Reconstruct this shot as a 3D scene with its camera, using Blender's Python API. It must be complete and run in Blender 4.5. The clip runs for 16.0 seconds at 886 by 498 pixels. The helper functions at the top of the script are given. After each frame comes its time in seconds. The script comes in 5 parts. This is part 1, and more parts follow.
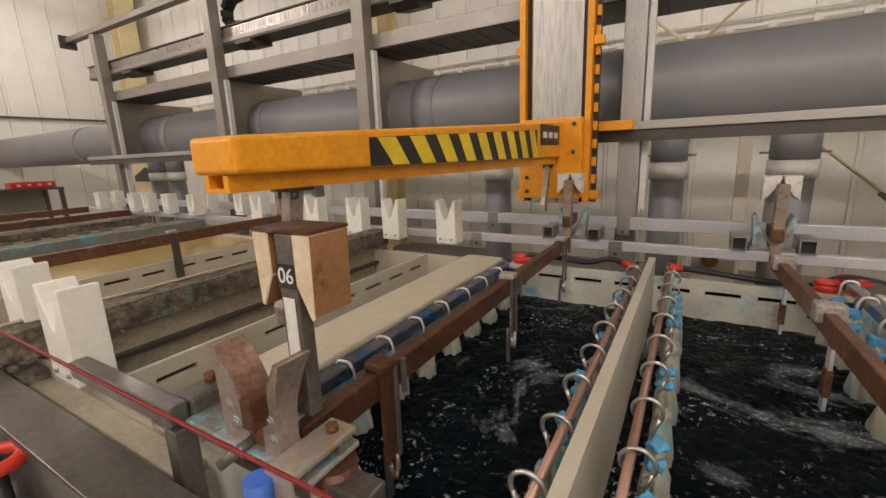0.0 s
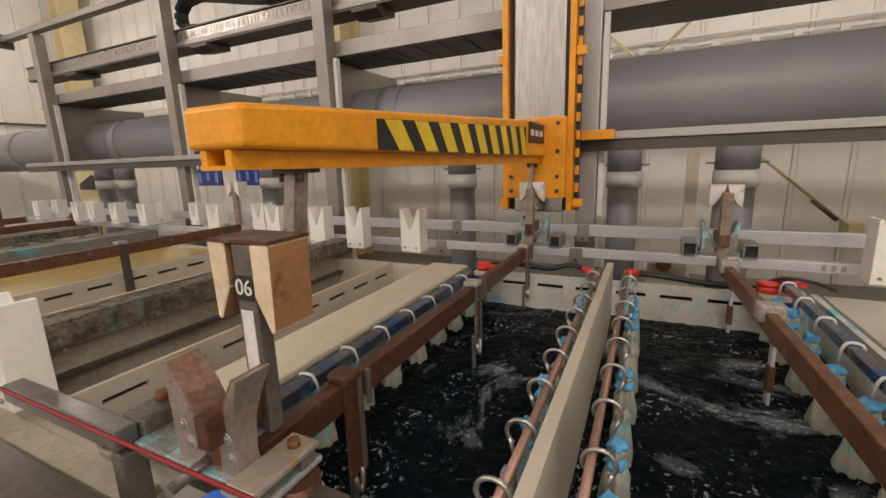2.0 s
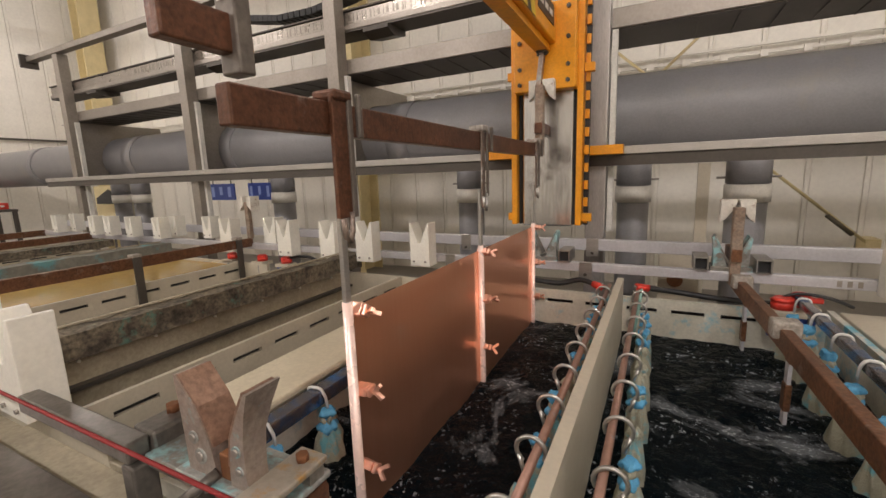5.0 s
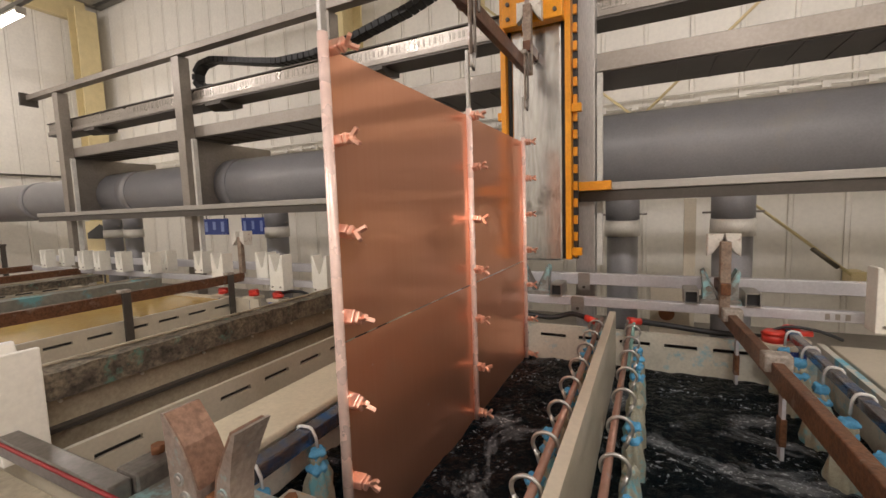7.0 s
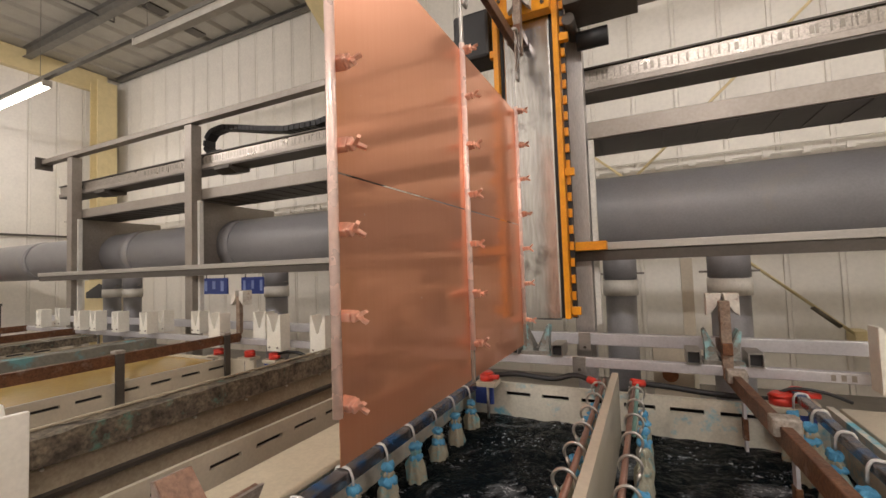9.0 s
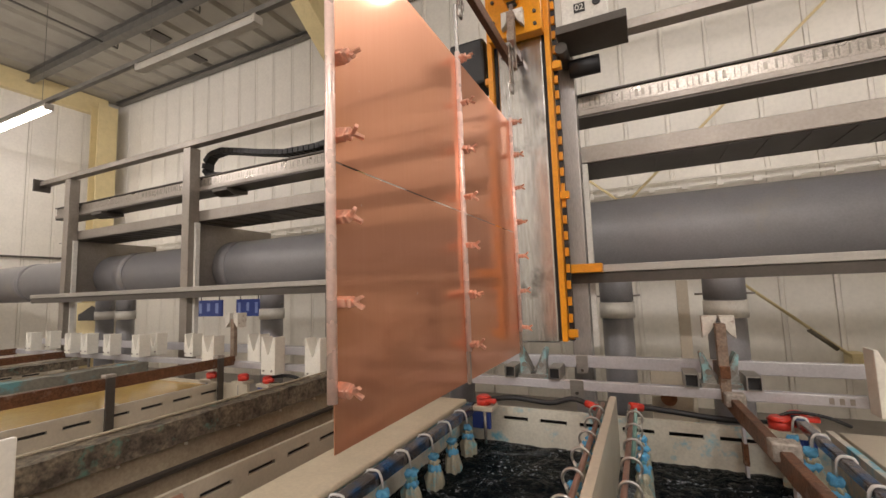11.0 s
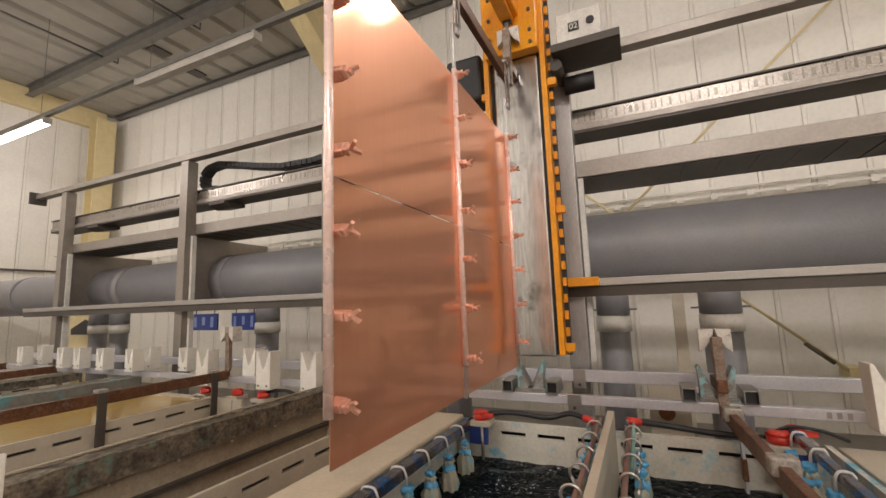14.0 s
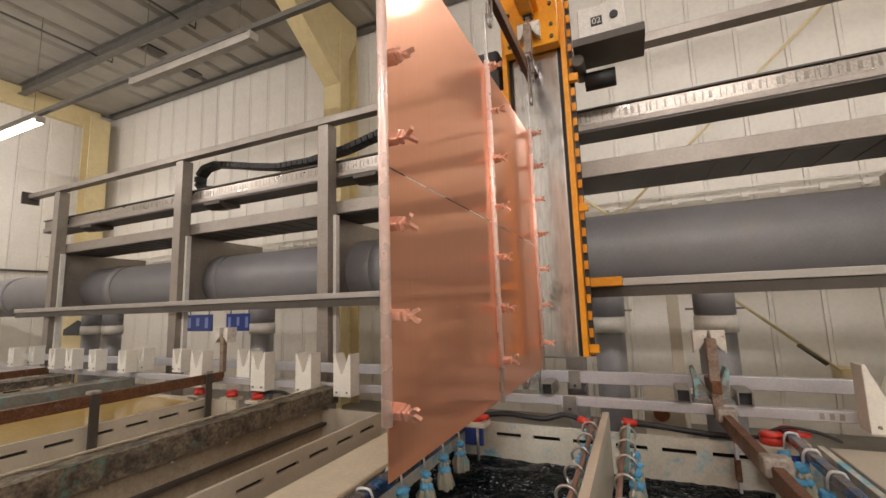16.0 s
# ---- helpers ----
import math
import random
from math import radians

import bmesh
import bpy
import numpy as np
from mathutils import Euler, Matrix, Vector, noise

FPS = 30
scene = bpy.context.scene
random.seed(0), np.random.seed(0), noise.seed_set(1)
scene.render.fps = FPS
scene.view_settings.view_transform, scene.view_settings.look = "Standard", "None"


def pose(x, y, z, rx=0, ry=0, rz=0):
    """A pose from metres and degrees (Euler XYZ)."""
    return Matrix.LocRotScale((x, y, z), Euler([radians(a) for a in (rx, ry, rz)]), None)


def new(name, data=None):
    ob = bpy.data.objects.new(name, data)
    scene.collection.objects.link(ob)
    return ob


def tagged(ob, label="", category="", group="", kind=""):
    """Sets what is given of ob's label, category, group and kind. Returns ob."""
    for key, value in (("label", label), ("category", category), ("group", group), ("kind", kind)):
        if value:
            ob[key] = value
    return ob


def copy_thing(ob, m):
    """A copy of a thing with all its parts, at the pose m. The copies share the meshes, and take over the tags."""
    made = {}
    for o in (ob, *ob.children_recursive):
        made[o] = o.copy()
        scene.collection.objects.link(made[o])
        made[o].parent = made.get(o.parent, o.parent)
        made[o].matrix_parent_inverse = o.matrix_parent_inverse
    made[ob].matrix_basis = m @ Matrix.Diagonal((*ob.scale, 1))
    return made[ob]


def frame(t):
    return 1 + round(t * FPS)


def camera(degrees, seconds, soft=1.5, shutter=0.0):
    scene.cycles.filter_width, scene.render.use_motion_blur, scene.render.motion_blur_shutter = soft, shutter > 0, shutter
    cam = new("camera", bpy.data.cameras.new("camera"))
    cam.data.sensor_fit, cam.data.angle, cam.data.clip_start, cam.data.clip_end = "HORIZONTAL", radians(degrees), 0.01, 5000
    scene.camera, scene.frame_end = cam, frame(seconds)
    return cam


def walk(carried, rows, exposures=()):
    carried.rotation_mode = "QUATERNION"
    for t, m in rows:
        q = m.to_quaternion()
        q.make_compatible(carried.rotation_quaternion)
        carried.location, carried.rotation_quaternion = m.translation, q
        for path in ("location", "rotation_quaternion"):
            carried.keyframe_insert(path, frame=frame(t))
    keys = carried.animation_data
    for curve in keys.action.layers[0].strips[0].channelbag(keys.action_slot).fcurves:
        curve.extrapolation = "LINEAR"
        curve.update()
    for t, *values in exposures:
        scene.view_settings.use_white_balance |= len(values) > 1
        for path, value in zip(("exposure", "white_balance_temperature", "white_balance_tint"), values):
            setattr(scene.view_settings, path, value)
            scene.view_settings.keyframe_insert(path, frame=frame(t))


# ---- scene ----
cam = camera(92.5, 16.0)
# yaw, pitch and roll of the tripod head; the lens sits on a short arm above the pivot
PIVOT, ARM = Vector((-0.024, -0.044, 1.324)), Vector((0.0, 0.15, -0.03))
VIEW = (
    (0, 30.23, -12.63, 2.14), (0.5, 27.72, -12.49, 1.97), (1, 26.36, -12.20, 1.86), (1.5, 25.79, -12.03, 1.82),
    (2, 25.58, -11.70, 1.83), (2.5, 25.98, -11.56, 1.87), (3, 26.34, -11.45, 1.89), (3.5, 26.64, -11.33, 1.91),
    (4, 26.66, -11.16, 1.95), (6.5, 26.41, -6.39, 1.92), (7, 25.82, -5.24, 1.92), (7.5, 25.58, -3.58, 1.91),
    (8, 25.50, -2.15, 1.93), (8.5, 25.53, -0.13, 1.96), (8.8, 25.56, 1.85, 1.97), (9, 25.72, 2.68, 1.97),
    (9.2, 25.77, 3.26, 1.98), (11.3, 25.18, 5.80, 1.95), (11.5, 25.13, 5.93, 1.95), (12, 25.00, 6.39, 1.96),
    (12.5, 24.92, 6.74, 1.96), (13, 24.91, 7.16, 1.96), (13.5, 24.86, 7.40, 1.97), (14, 24.84, 7.41, 1.95),
    (14.5, 24.84, 7.44, 1.92), (15, 24.83, 7.44, 1.92), (15.5, 24.80, 7.51, 1.93), (16, 24.27, 7.53, 1.87))


def on_tripod(yaw, pitch, roll):
    turn = pose(0, 0, 0, 90 + pitch, roll, yaw)
    return Matrix.Translation(PIVOT + turn.to_3x3() @ ARM) @ turn


walk(cam, [(t, on_tripod(yaw, pitch, roll)) for t, yaw, pitch, roll in VIEW])

# ---- light ----
world = bpy.data.worlds.new("hall")
scene.world = world
world.use_nodes = True
world.node_tree.nodes["Background"].inputs[0].default_value = (1.0, 0.95, 0.86, 1)
world.node_tree.nodes["Background"].inputs[1].default_value = 0.1
scene.view_settings.exposure = 0.0


# ---- materials ----
def mat(name, colour, rough=0.5, metal=0.0, second=None, scale=6.0, amount=0.5, fine=90.0, bump=0.15,
        stain=None, stain_scale=3.0, stain_from=0.6, rough_var=0.12, stretch=(1, 1, 1), island=0.0, wear=0.12):
    """Two-scale procedural surface: a broad tint, a fine grain with relief, and optional stains."""
    m = bpy.data.materials.new(name)
    m.use_nodes = True
    nt = m.node_tree
    n, l = nt.nodes, nt.links
    b = n["Principled BSDF"]
    co = n.new("ShaderNodeTexCoord")
    mp = n.new("ShaderNodeMapping")
    mp.inputs["Scale"].default_value = stretch
    l.new(co.outputs["Object"], mp.inputs[0])
    big = n.new("ShaderNodeTexNoise")
    big.inputs["Scale"].default_value, big.inputs["Detail"].default_value = scale, 5
    sm = n.new("ShaderNodeTexNoise")
    sm.inputs["Scale"].default_value, sm.inputs["Detail"].default_value = fine, 3
    l.new(mp.outputs[0], big.inputs["Vector"])
    l.new(mp.outputs[0], sm.inputs["Vector"])
    second = second or tuple(c * 0.72 for c in colour)
    mix = n.new("ShaderNodeMix")
    mix.data_type = "RGBA"
    mix.inputs["A"].default_value, mix.inputs["B"].default_value = (*colour, 1), (*second, 1)
    ramp = n.new("ShaderNodeMapRange")
    ramp.inputs[1].default_value, ramp.inputs[2].default_value = 0.38, 0.7
    ramp.inputs[4].default_value = amount
    l.new(big.outputs[0], ramp.inputs[0])
    l.new(ramp.outputs[0], mix.inputs["Factor"])
    out = mix.outputs["Result"]
    grain = n.new("ShaderNodeMix")
    grain.data_type, grain.blend_type = "RGBA", "MULTIPLY"
    grain.inputs["Factor"].default_value = 1.0
    mid = n.new("ShaderNodeTexNoise")
    mid.inputs["Scale"].default_value, mid.inputs["Detail"].default_value, mid.inputs["Roughness"].default_value = scale * 5, 7, 0.7
    l.new(mp.outputs[0], mid.inputs["Vector"])
    both = n.new("ShaderNodeMath")
    both.operation = "ADD"
    l.new(sm.outputs[0], both.inputs[0])
    l.new(mid.outputs[0], both.inputs[1])
    gr = n.new("ShaderNodeMapRange")
    gr.inputs[1].default_value, gr.inputs[2].default_value = 0.75, 1.2
    gr.inputs[3].default_value, gr.inputs[4].default_value = 1.0 - wear, 1.06
    l.new(both.outputs[0], gr.inputs[0])
    l.new(out, grain.inputs["A"])
    l.new(gr.outputs[0], grain.inputs["B"])
    out = grain.outputs["Result"]
    if stain:
        st = n.new("ShaderNodeTexNoise")
        st.inputs["Scale"].default_value, st.inputs["Detail"].default_value = stain_scale, 8
        st.inputs["Roughness"].default_value = 0.65
        l.new(co.outputs["Object"], st.inputs["Vector"])
        sr = n.new("ShaderNodeMapRange")
        sr.inputs[1].default_value, sr.inputs[2].default_value = stain_from, stain_from + 0.1
        sr.inputs[4].default_value = 0.85
        l.new(st.outputs[0], sr.inputs[0])
        sx = n.new("ShaderNodeMix")
        sx.data_type = "RGBA"
        sx.inputs["B"].default_value = (*stain, 1)
        l.new(out, sx.inputs["A"])
        l.new(sr.outputs[0], sx.inputs["Factor"])
        out = sx.outputs["Result"]
    if island:
        info = n.new("ShaderNodeObjectInfo")
        hs = n.new("ShaderNodeHueSaturation")
        vr = n.new("ShaderNodeMapRange")
        vr.inputs[3].default_value, vr.inputs[4].default_value = 1 - island, 1 + island
        l.new(info.outputs["Random"], vr.inputs[0])
        l.new(vr.outputs[0], hs.inputs["Value"])
        l.new(out, hs.inputs["Color"])
        out = hs.outputs[0]
    l.new(out, b.inputs["Base Color"])
    rr = n.new("ShaderNodeMapRange")
    rr.inputs[3].default_value, rr.inputs[4].default_value = max(0.02, rough - rough_var), min(1, rough + rough_var)
    l.new(big.outputs[0], rr.inputs[0])
    l.new(rr.outputs[0], b.inputs["Roughness"])
    b.inputs["Metallic"].default_value = metal
    bp = n.new("ShaderNodeBump")
    bp.inputs["Strength"].default_value, bp.inputs["Distance"].default_value = bump, 0.004
    l.new(sm.outputs[0], bp.inputs["Height"])
    l.new(bp.outputs[0], b.inputs["Normal"])
    return m


def glow(name, colour, strength):
    m = bpy.data.materials.new(name)
    m.use_nodes = True
    b = m.node_tree.nodes["Principled BSDF"]
    b.inputs["Base Color"].default_value = (*colour, 1)
    b.inputs["Emission Color"].default_value = (*colour, 1)
    b.inputs["Emission Strength"].default_value = strength
    return m


M = {}
M["cream"] = mat("cream_plastic", (0.52, 0.47, 0.37), 0.42, wear=0.06, second=(0.43, 0.38, 0.29), scale=2.5, bump=0.06)
M["tankwall"] = mat("stained_cream_plastic", (0.62, 0.60, 0.51), 0.4, second=(0.54, 0.51, 0.42), scale=2.5,
                    bump=0.06, stain=(0.06, 0.42, 0.58), stain_scale=7.0, stain_from=0.525)
M["steel"] = mat("brushed_stainless", (0.50, 0.48, 0.45), 0.38, 0.9, scale=3, fine=60, bump=0.08, stretch=(1, 8, 8))
M["frame"] = mat("dull_stainless_frame", (0.33, 0.297, 0.26), 0.42, 0.55, second=(0.24, 0.212, 0.18), wear=0.12, scale=2, fine=60, bump=0.06)
M["poststeel"] = mat("bright_post_steel", (0.50, 0.48, 0.46), 0.36, 0.6, second=(0.36, 0.34, 0.32), scale=5, fine=60, bump=0.06, wear=0.2, stretch=(4, 4, 0.6))
# Dark steel; on gantry undersides and the guide rail it paints their shade.
M["frame_dark"] = mat("dark_steel_with_shade", (0.10, 0.088, 0.075), 0.5, 0.4, scale=2, bump=0.06)
M["plate"] = mat("polished_steel_plate", (0.62, 0.61, 0.59), 0.22, 0.93, wear=0.2, second=(0.50, 0.485, 0.46), scale=2,
                 fine=20, bump=0.05, stretch=(4, 4, 0.5), stain=(0.15, 0.13, 0.115), stain_scale=3.2, stain_from=0.565)
M["orange"] = mat("orange_paint", (0.84, 0.35, 0.015), 0.33, wear=0.14, second=(0.74, 0.27, 0.012), scale=4, bump=0.05,
                  stain=(0.45, 0.17, 0.02), stain_scale=7, stain_from=0.70)
M["yellow"] = mat("yellow_tape", (0.82, 0.58, 0.03), 0.4, bump=0.03)
M["black"] = mat("black_tape", (0.025, 0.024, 0.022), 0.45, bump=0.03)
# Black rubber and plastic; also the sheets that paint shade in openings.
M["rubber_and_shade"] = mat("black_rubber_and_shade", (0.022, 0.022, 0.023), 0.5, bump=0.1)
M["pvc"] = mat("grey_pvc", (0.25, 0.245, 0.25), 0.42, wear=0.08, second=(0.215, 0.212, 0.222), scale=1.6, bump=0.04,
               stain=(0.27, 0.25, 0.225), stain_scale=2.2, stain_from=0.60)
M["pvc_light"] = mat("light_grey_pvc", (0.68, 0.645, 0.57), 0.45, scale=3, bump=0.04)
M["brown"] = mat("oxidised_copper_bar", (0.23, 0.105, 0.052), 0.45, 0.4, wear=0.5, second=(0.085, 0.038, 0.022), scale=9,
                 fine=120, bump=0.25, stain=(0.27, 0.21, 0.17), stain_scale=11, stain_from=0.59)
M["clamp"] = mat("bright_copper_clamp", (1.0, 0.60, 0.46), 0.33, 0.75, second=(0.88, 0.42, 0.28), scale=30, bump=0.2)
M["white"] = mat("white_plastic", (0.82, 0.80, 0.72), 0.4, wear=0.04, second=(0.76, 0.74, 0.64), scale=8, bump=0.05,
                 stain=(0.62, 0.72, 0.64), stain_scale=5, stain_from=0.70)
M["guide"] = mat("yellowed_guide_plastic", (0.72, 0.59, 0.41), 0.45, second=(0.58, 0.41, 0.23), scale=10, bump=0.08,
                 stain=(0.30, 0.16, 0.08), stain_scale=9, stain_from=0.62)
M["guide_side"] = mat("brown_guide_plastic", (0.38, 0.19, 0.08), 0.42, second=(0.22, 0.095, 0.038), scale=5, bump=0.08, wear=0.2,
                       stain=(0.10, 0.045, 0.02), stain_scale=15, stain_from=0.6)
M["dirty"] = mat("corroded_plank", (0.26, 0.215, 0.15), 0.7, wear=0.7, second=(0.045, 0.034, 0.028), scale=17, fine=60, bump=0.7, amount=0.9,
                 stain=(0.10, 0.23, 0.18), stain_scale=11, stain_from=0.60)
M["dirty_blue"] = mat("blue_crusted_plank", (0.24, 0.23, 0.19), 0.75, second=(0.12, 0.12, 0.10), scale=8, fine=40,
                      bump=0.5, stain=(0.14, 0.36, 0.38), stain_scale=6, stain_from=0.54)
M["saddle"] = mat("corroded_saddle_steel", (0.30, 0.28, 0.25), 0.5, 0.5, wear=0.3, second=(0.20, 0.18, 0.15), scale=12, bump=0.25,
                  stain=(0.34, 0.60, 0.62), stain_scale=11, stain_from=0.50)
M["contact"] = mat("worn_copper_contact", (0.38, 0.23, 0.16), 0.45, 0.45, wear=0.4, second=(0.20, 0.10, 0.065), scale=20, bump=0.25,
                   stain=(0.36, 0.30, 0.26), stain_scale=18, stain_from=0.6)
M["cheek"] = mat("worn_cheek_steel", (0.46, 0.39, 0.34), 0.4, 0.6, wear=0.3, second=(0.26, 0.17, 0.12), scale=22, bump=0.2,
                 stain=(0.30, 0.56, 0.60), stain_scale=15, stain_from=0.565)
M["crust"] = mat("blue_crusted_steel", (0.40, 0.40, 0.37), 0.6, 0.3, wear=0.3, second=(0.15, 0.14, 0.12), scale=16, bump=0.4,
                 stain=(0.32, 0.60, 0.63), stain_scale=13, stain_from=0.485)
# Grimy cream, darkened further to paint the shade on box and tank insides.
M["dusty_shaded_cream"] = mat("grimy_shaded_cream", (0.43, 0.375, 0.27), 0.6, wear=0.2, second=(0.30, 0.255, 0.18), scale=7, bump=0.1,
                      stain=(0.20, 0.16, 0.11), stain_scale=6, stain_from=0.62)
M["anoderail"] = mat("blue_stained_anode_rail", (0.27, 0.25, 0.25), 0.24, 0.75, wear=0.3, second=(0.13, 0.09, 0.075), scale=9, bump=0.15,
                     stain=(0.02, 0.17, 0.46), stain_scale=9, stain_from=0.49)
M["turnbuckle"] = mat("tarnished_turnbuckle", (0.13, 0.11, 0.075), 0.5, 0.4, scale=30, bump=0.2)
M["slot"] = mat("worn_rail_slot", (0.20, 0.18, 0.15), 0.35, 0.6, scale=8, bump=0.05)
M["wall"] = mat("white_wall_sheet", (0.80, 0.765, 0.69), 0.5, second=(0.75, 0.71, 0.63), scale=0.4, fine=25, bump=0.03,
                island=0.03, wear=0.03)
M["trim"] = mat("cream_painted_steel", (0.72, 0.60, 0.33), 0.45, second=(0.66, 0.54, 0.28), scale=1.5, bump=0.03)
M["ceiling"] = mat("ceiling_sheet", (0.37, 0.345, 0.29), 0.6, second=(0.30, 0.275, 0.225), scale=0.8, bump=0.03)
M["floor"] = mat("grey_floor_coating", (0.26, 0.24, 0.21), 0.5, second=(0.19, 0.17, 0.15), scale=1.3, bump=0.1)
M["conduit"] = mat("galvanised_conduit", (0.20, 0.19, 0.17), 0.5, 0.4, bump=0.05)
M["lampbody"] = mat("lamp_housing", (0.44, 0.41, 0.35), 0.4, bump=0.03)
M["rail"] = mat("dull_square_rail", (0.56, 0.55, 0.57), 0.4, 0.3, second=(0.48, 0.47, 0.49), scale=3, bump=0.05, wear=0.1,
                stain=(0.34, 0.32, 0.31), stain_scale=5, stain_from=0.74)
M["bus"] = mat("dull_bus_bar", (0.33, 0.30, 0.26), 0.3, 0.75, wear=0.3, second=(0.24, 0.21, 0.18), scale=9, bump=0.1)
M["postdark"] = mat("dark_guide_post", (0.20, 0.175, 0.15), 0.42, 0.5, second=(0.13, 0.10, 0.08), scale=8, bump=0.15, wear=0.3)
M["rustpost"] = mat("flaking_guide_post", (0.34, 0.27, 0.21), 0.6, 0.2, second=(0.22, 0.12, 0.07), scale=25, bump=0.5, wear=0.4,
                    stain=(0.16, 0.08, 0.04), stain_scale=20, stain_from=0.55)
M["channel"] = mat("worn_steel_channel", (0.22, 0.20, 0.18), 0.34, 0.7, second=(0.14, 0.125, 0.11), scale=5, bump=0.1, wear=0.3)
M["bardark"] = mat("wet_dark_copper_bar", (0.16, 0.066, 0.034), 0.38, 0.4, second=(0.055, 0.027, 0.018), scale=7, fine=120, bump=0.25, wear=0.5,
                   stain=(0.24, 0.19, 0.16), stain_scale=10, stain_from=0.60)
M["cap"] = mat("greyed_hook_cap", (0.42, 0.38, 0.33), 0.6, 0.2, second=(0.3, 0.25, 0.2), scale=25, bump=0.5, wear=0.4)
# Yellowed cream, lightened: light on the upward board is in the colour.
M["cream_lit"] = mat("lit_cream_board", (0.64, 0.575, 0.43), 0.42, second=(0.56, 0.49, 0.35), scale=2.5, bump=0.06, wear=0.08)
M["strap"] = mat("worn_strap_steel", (0.32, 0.255, 0.21), 0.36, 0.6, second=(0.14, 0.08, 0.055), scale=14, bump=0.2, wear=0.4,
                 stain=(0.66, 0.64, 0.62), stain_scale=10, stain_from=0.6)
M["rod"] = mat("copper_rack_rod", (1.0, 0.77, 0.69), 0.28, 0.25, wear=0.04, second=(0.86, 0.58, 0.47), scale=10, bump=0.05)
M["chipped"] = mat("chipped_white_paint", (0.72, 0.69, 0.62), 0.55, second=(0.6, 0.56, 0.48), scale=20, bump=0.3,
                   stain=(0.22, 0.11, 0.06), stain_scale=28, stain_from=0.58)
M["rust"] = mat("rusty_steel", (0.22, 0.09, 0.035), 0.7, 0.2, second=(0.12, 0.045, 0.02), scale=30, bump=0.4)
M["rustplate"] = mat("rust_stained_plate", (0.46, 0.42, 0.36), 0.45, 0.5, second=(0.38, 0.30, 0.2), scale=10, bump=0.15,
                     stain=(0.50, 0.27, 0.05), stain_scale=16, stain_from=0.50)
M["greentube"] = mat("pale_green_tube", (0.25, 0.42, 0.36), 0.4, bump=0.05)
M["bluefit"] = mat("blue_fitting_plastic", (0.05, 0.15, 0.55), 0.4, bump=0.05)
M["bluelight"] = mat("pale_blue_print", (0.25, 0.32, 0.6), 0.5, bump=0.02)
M["tube"] = glow("lit_tube", (1.0, 0.93, 0.82), 14.0)
M["red"] = mat("red_plastic", (0.68, 0.05, 0.03), 0.35, second=(0.52, 0.03, 0.02), scale=12, bump=0.05)
M["blue"] = mat("blue_plastic", (0.03, 0.06, 0.26), 0.4, bump=0.05)
M["bluecloth"] = mat("blue_bag_tie", (0.13, 0.44, 0.70), 0.7, second=(0.04, 0.24, 0.52), scale=45, stain=(0.50, 0.60, 0.60), stain_scale=24, stain_from=0.62, fine=200, bump=0.5)
M["bag"] = mat("anode_bag_cloth", (0.42, 0.40, 0.30), 0.55, second=(0.24, 0.235, 0.17), scale=30, fine=220, bump=0.6,
               stain=(0.12, 0.42, 0.50), stain_scale=14, stain_from=0.52)
M["hook"] = mat("steel_hook", (0.55, 0.54, 0.51), 0.33, 0.85, scale=20, bump=0.1)
M["anodebar"] = mat("anode_bar_metal", (0.42, 0.255, 0.20), 0.42, 0.6, second=(0.27, 0.14, 0.10), scale=10, bump=0.2,
                    stain=(0.20, 0.30, 0.36), stain_scale=8, stain_from=0.6)
M["rope"] = mat("red_rope", (0.27, 0.02, 0.02), 0.6, fine=300, bump=0.5)
M["label"] = mat("white_label", (0.78, 0.76, 0.70), 0.5, bump=0.02)
M["liquid"] = mat("yellow_bath", (0.50, 0.33, 0.08), 0.15, second=(0.40, 0.21, 0.05), scale=4, bump=0.05, stain=(0.30, 0.46, 0.38), stain_scale=2.2, stain_from=0.6)


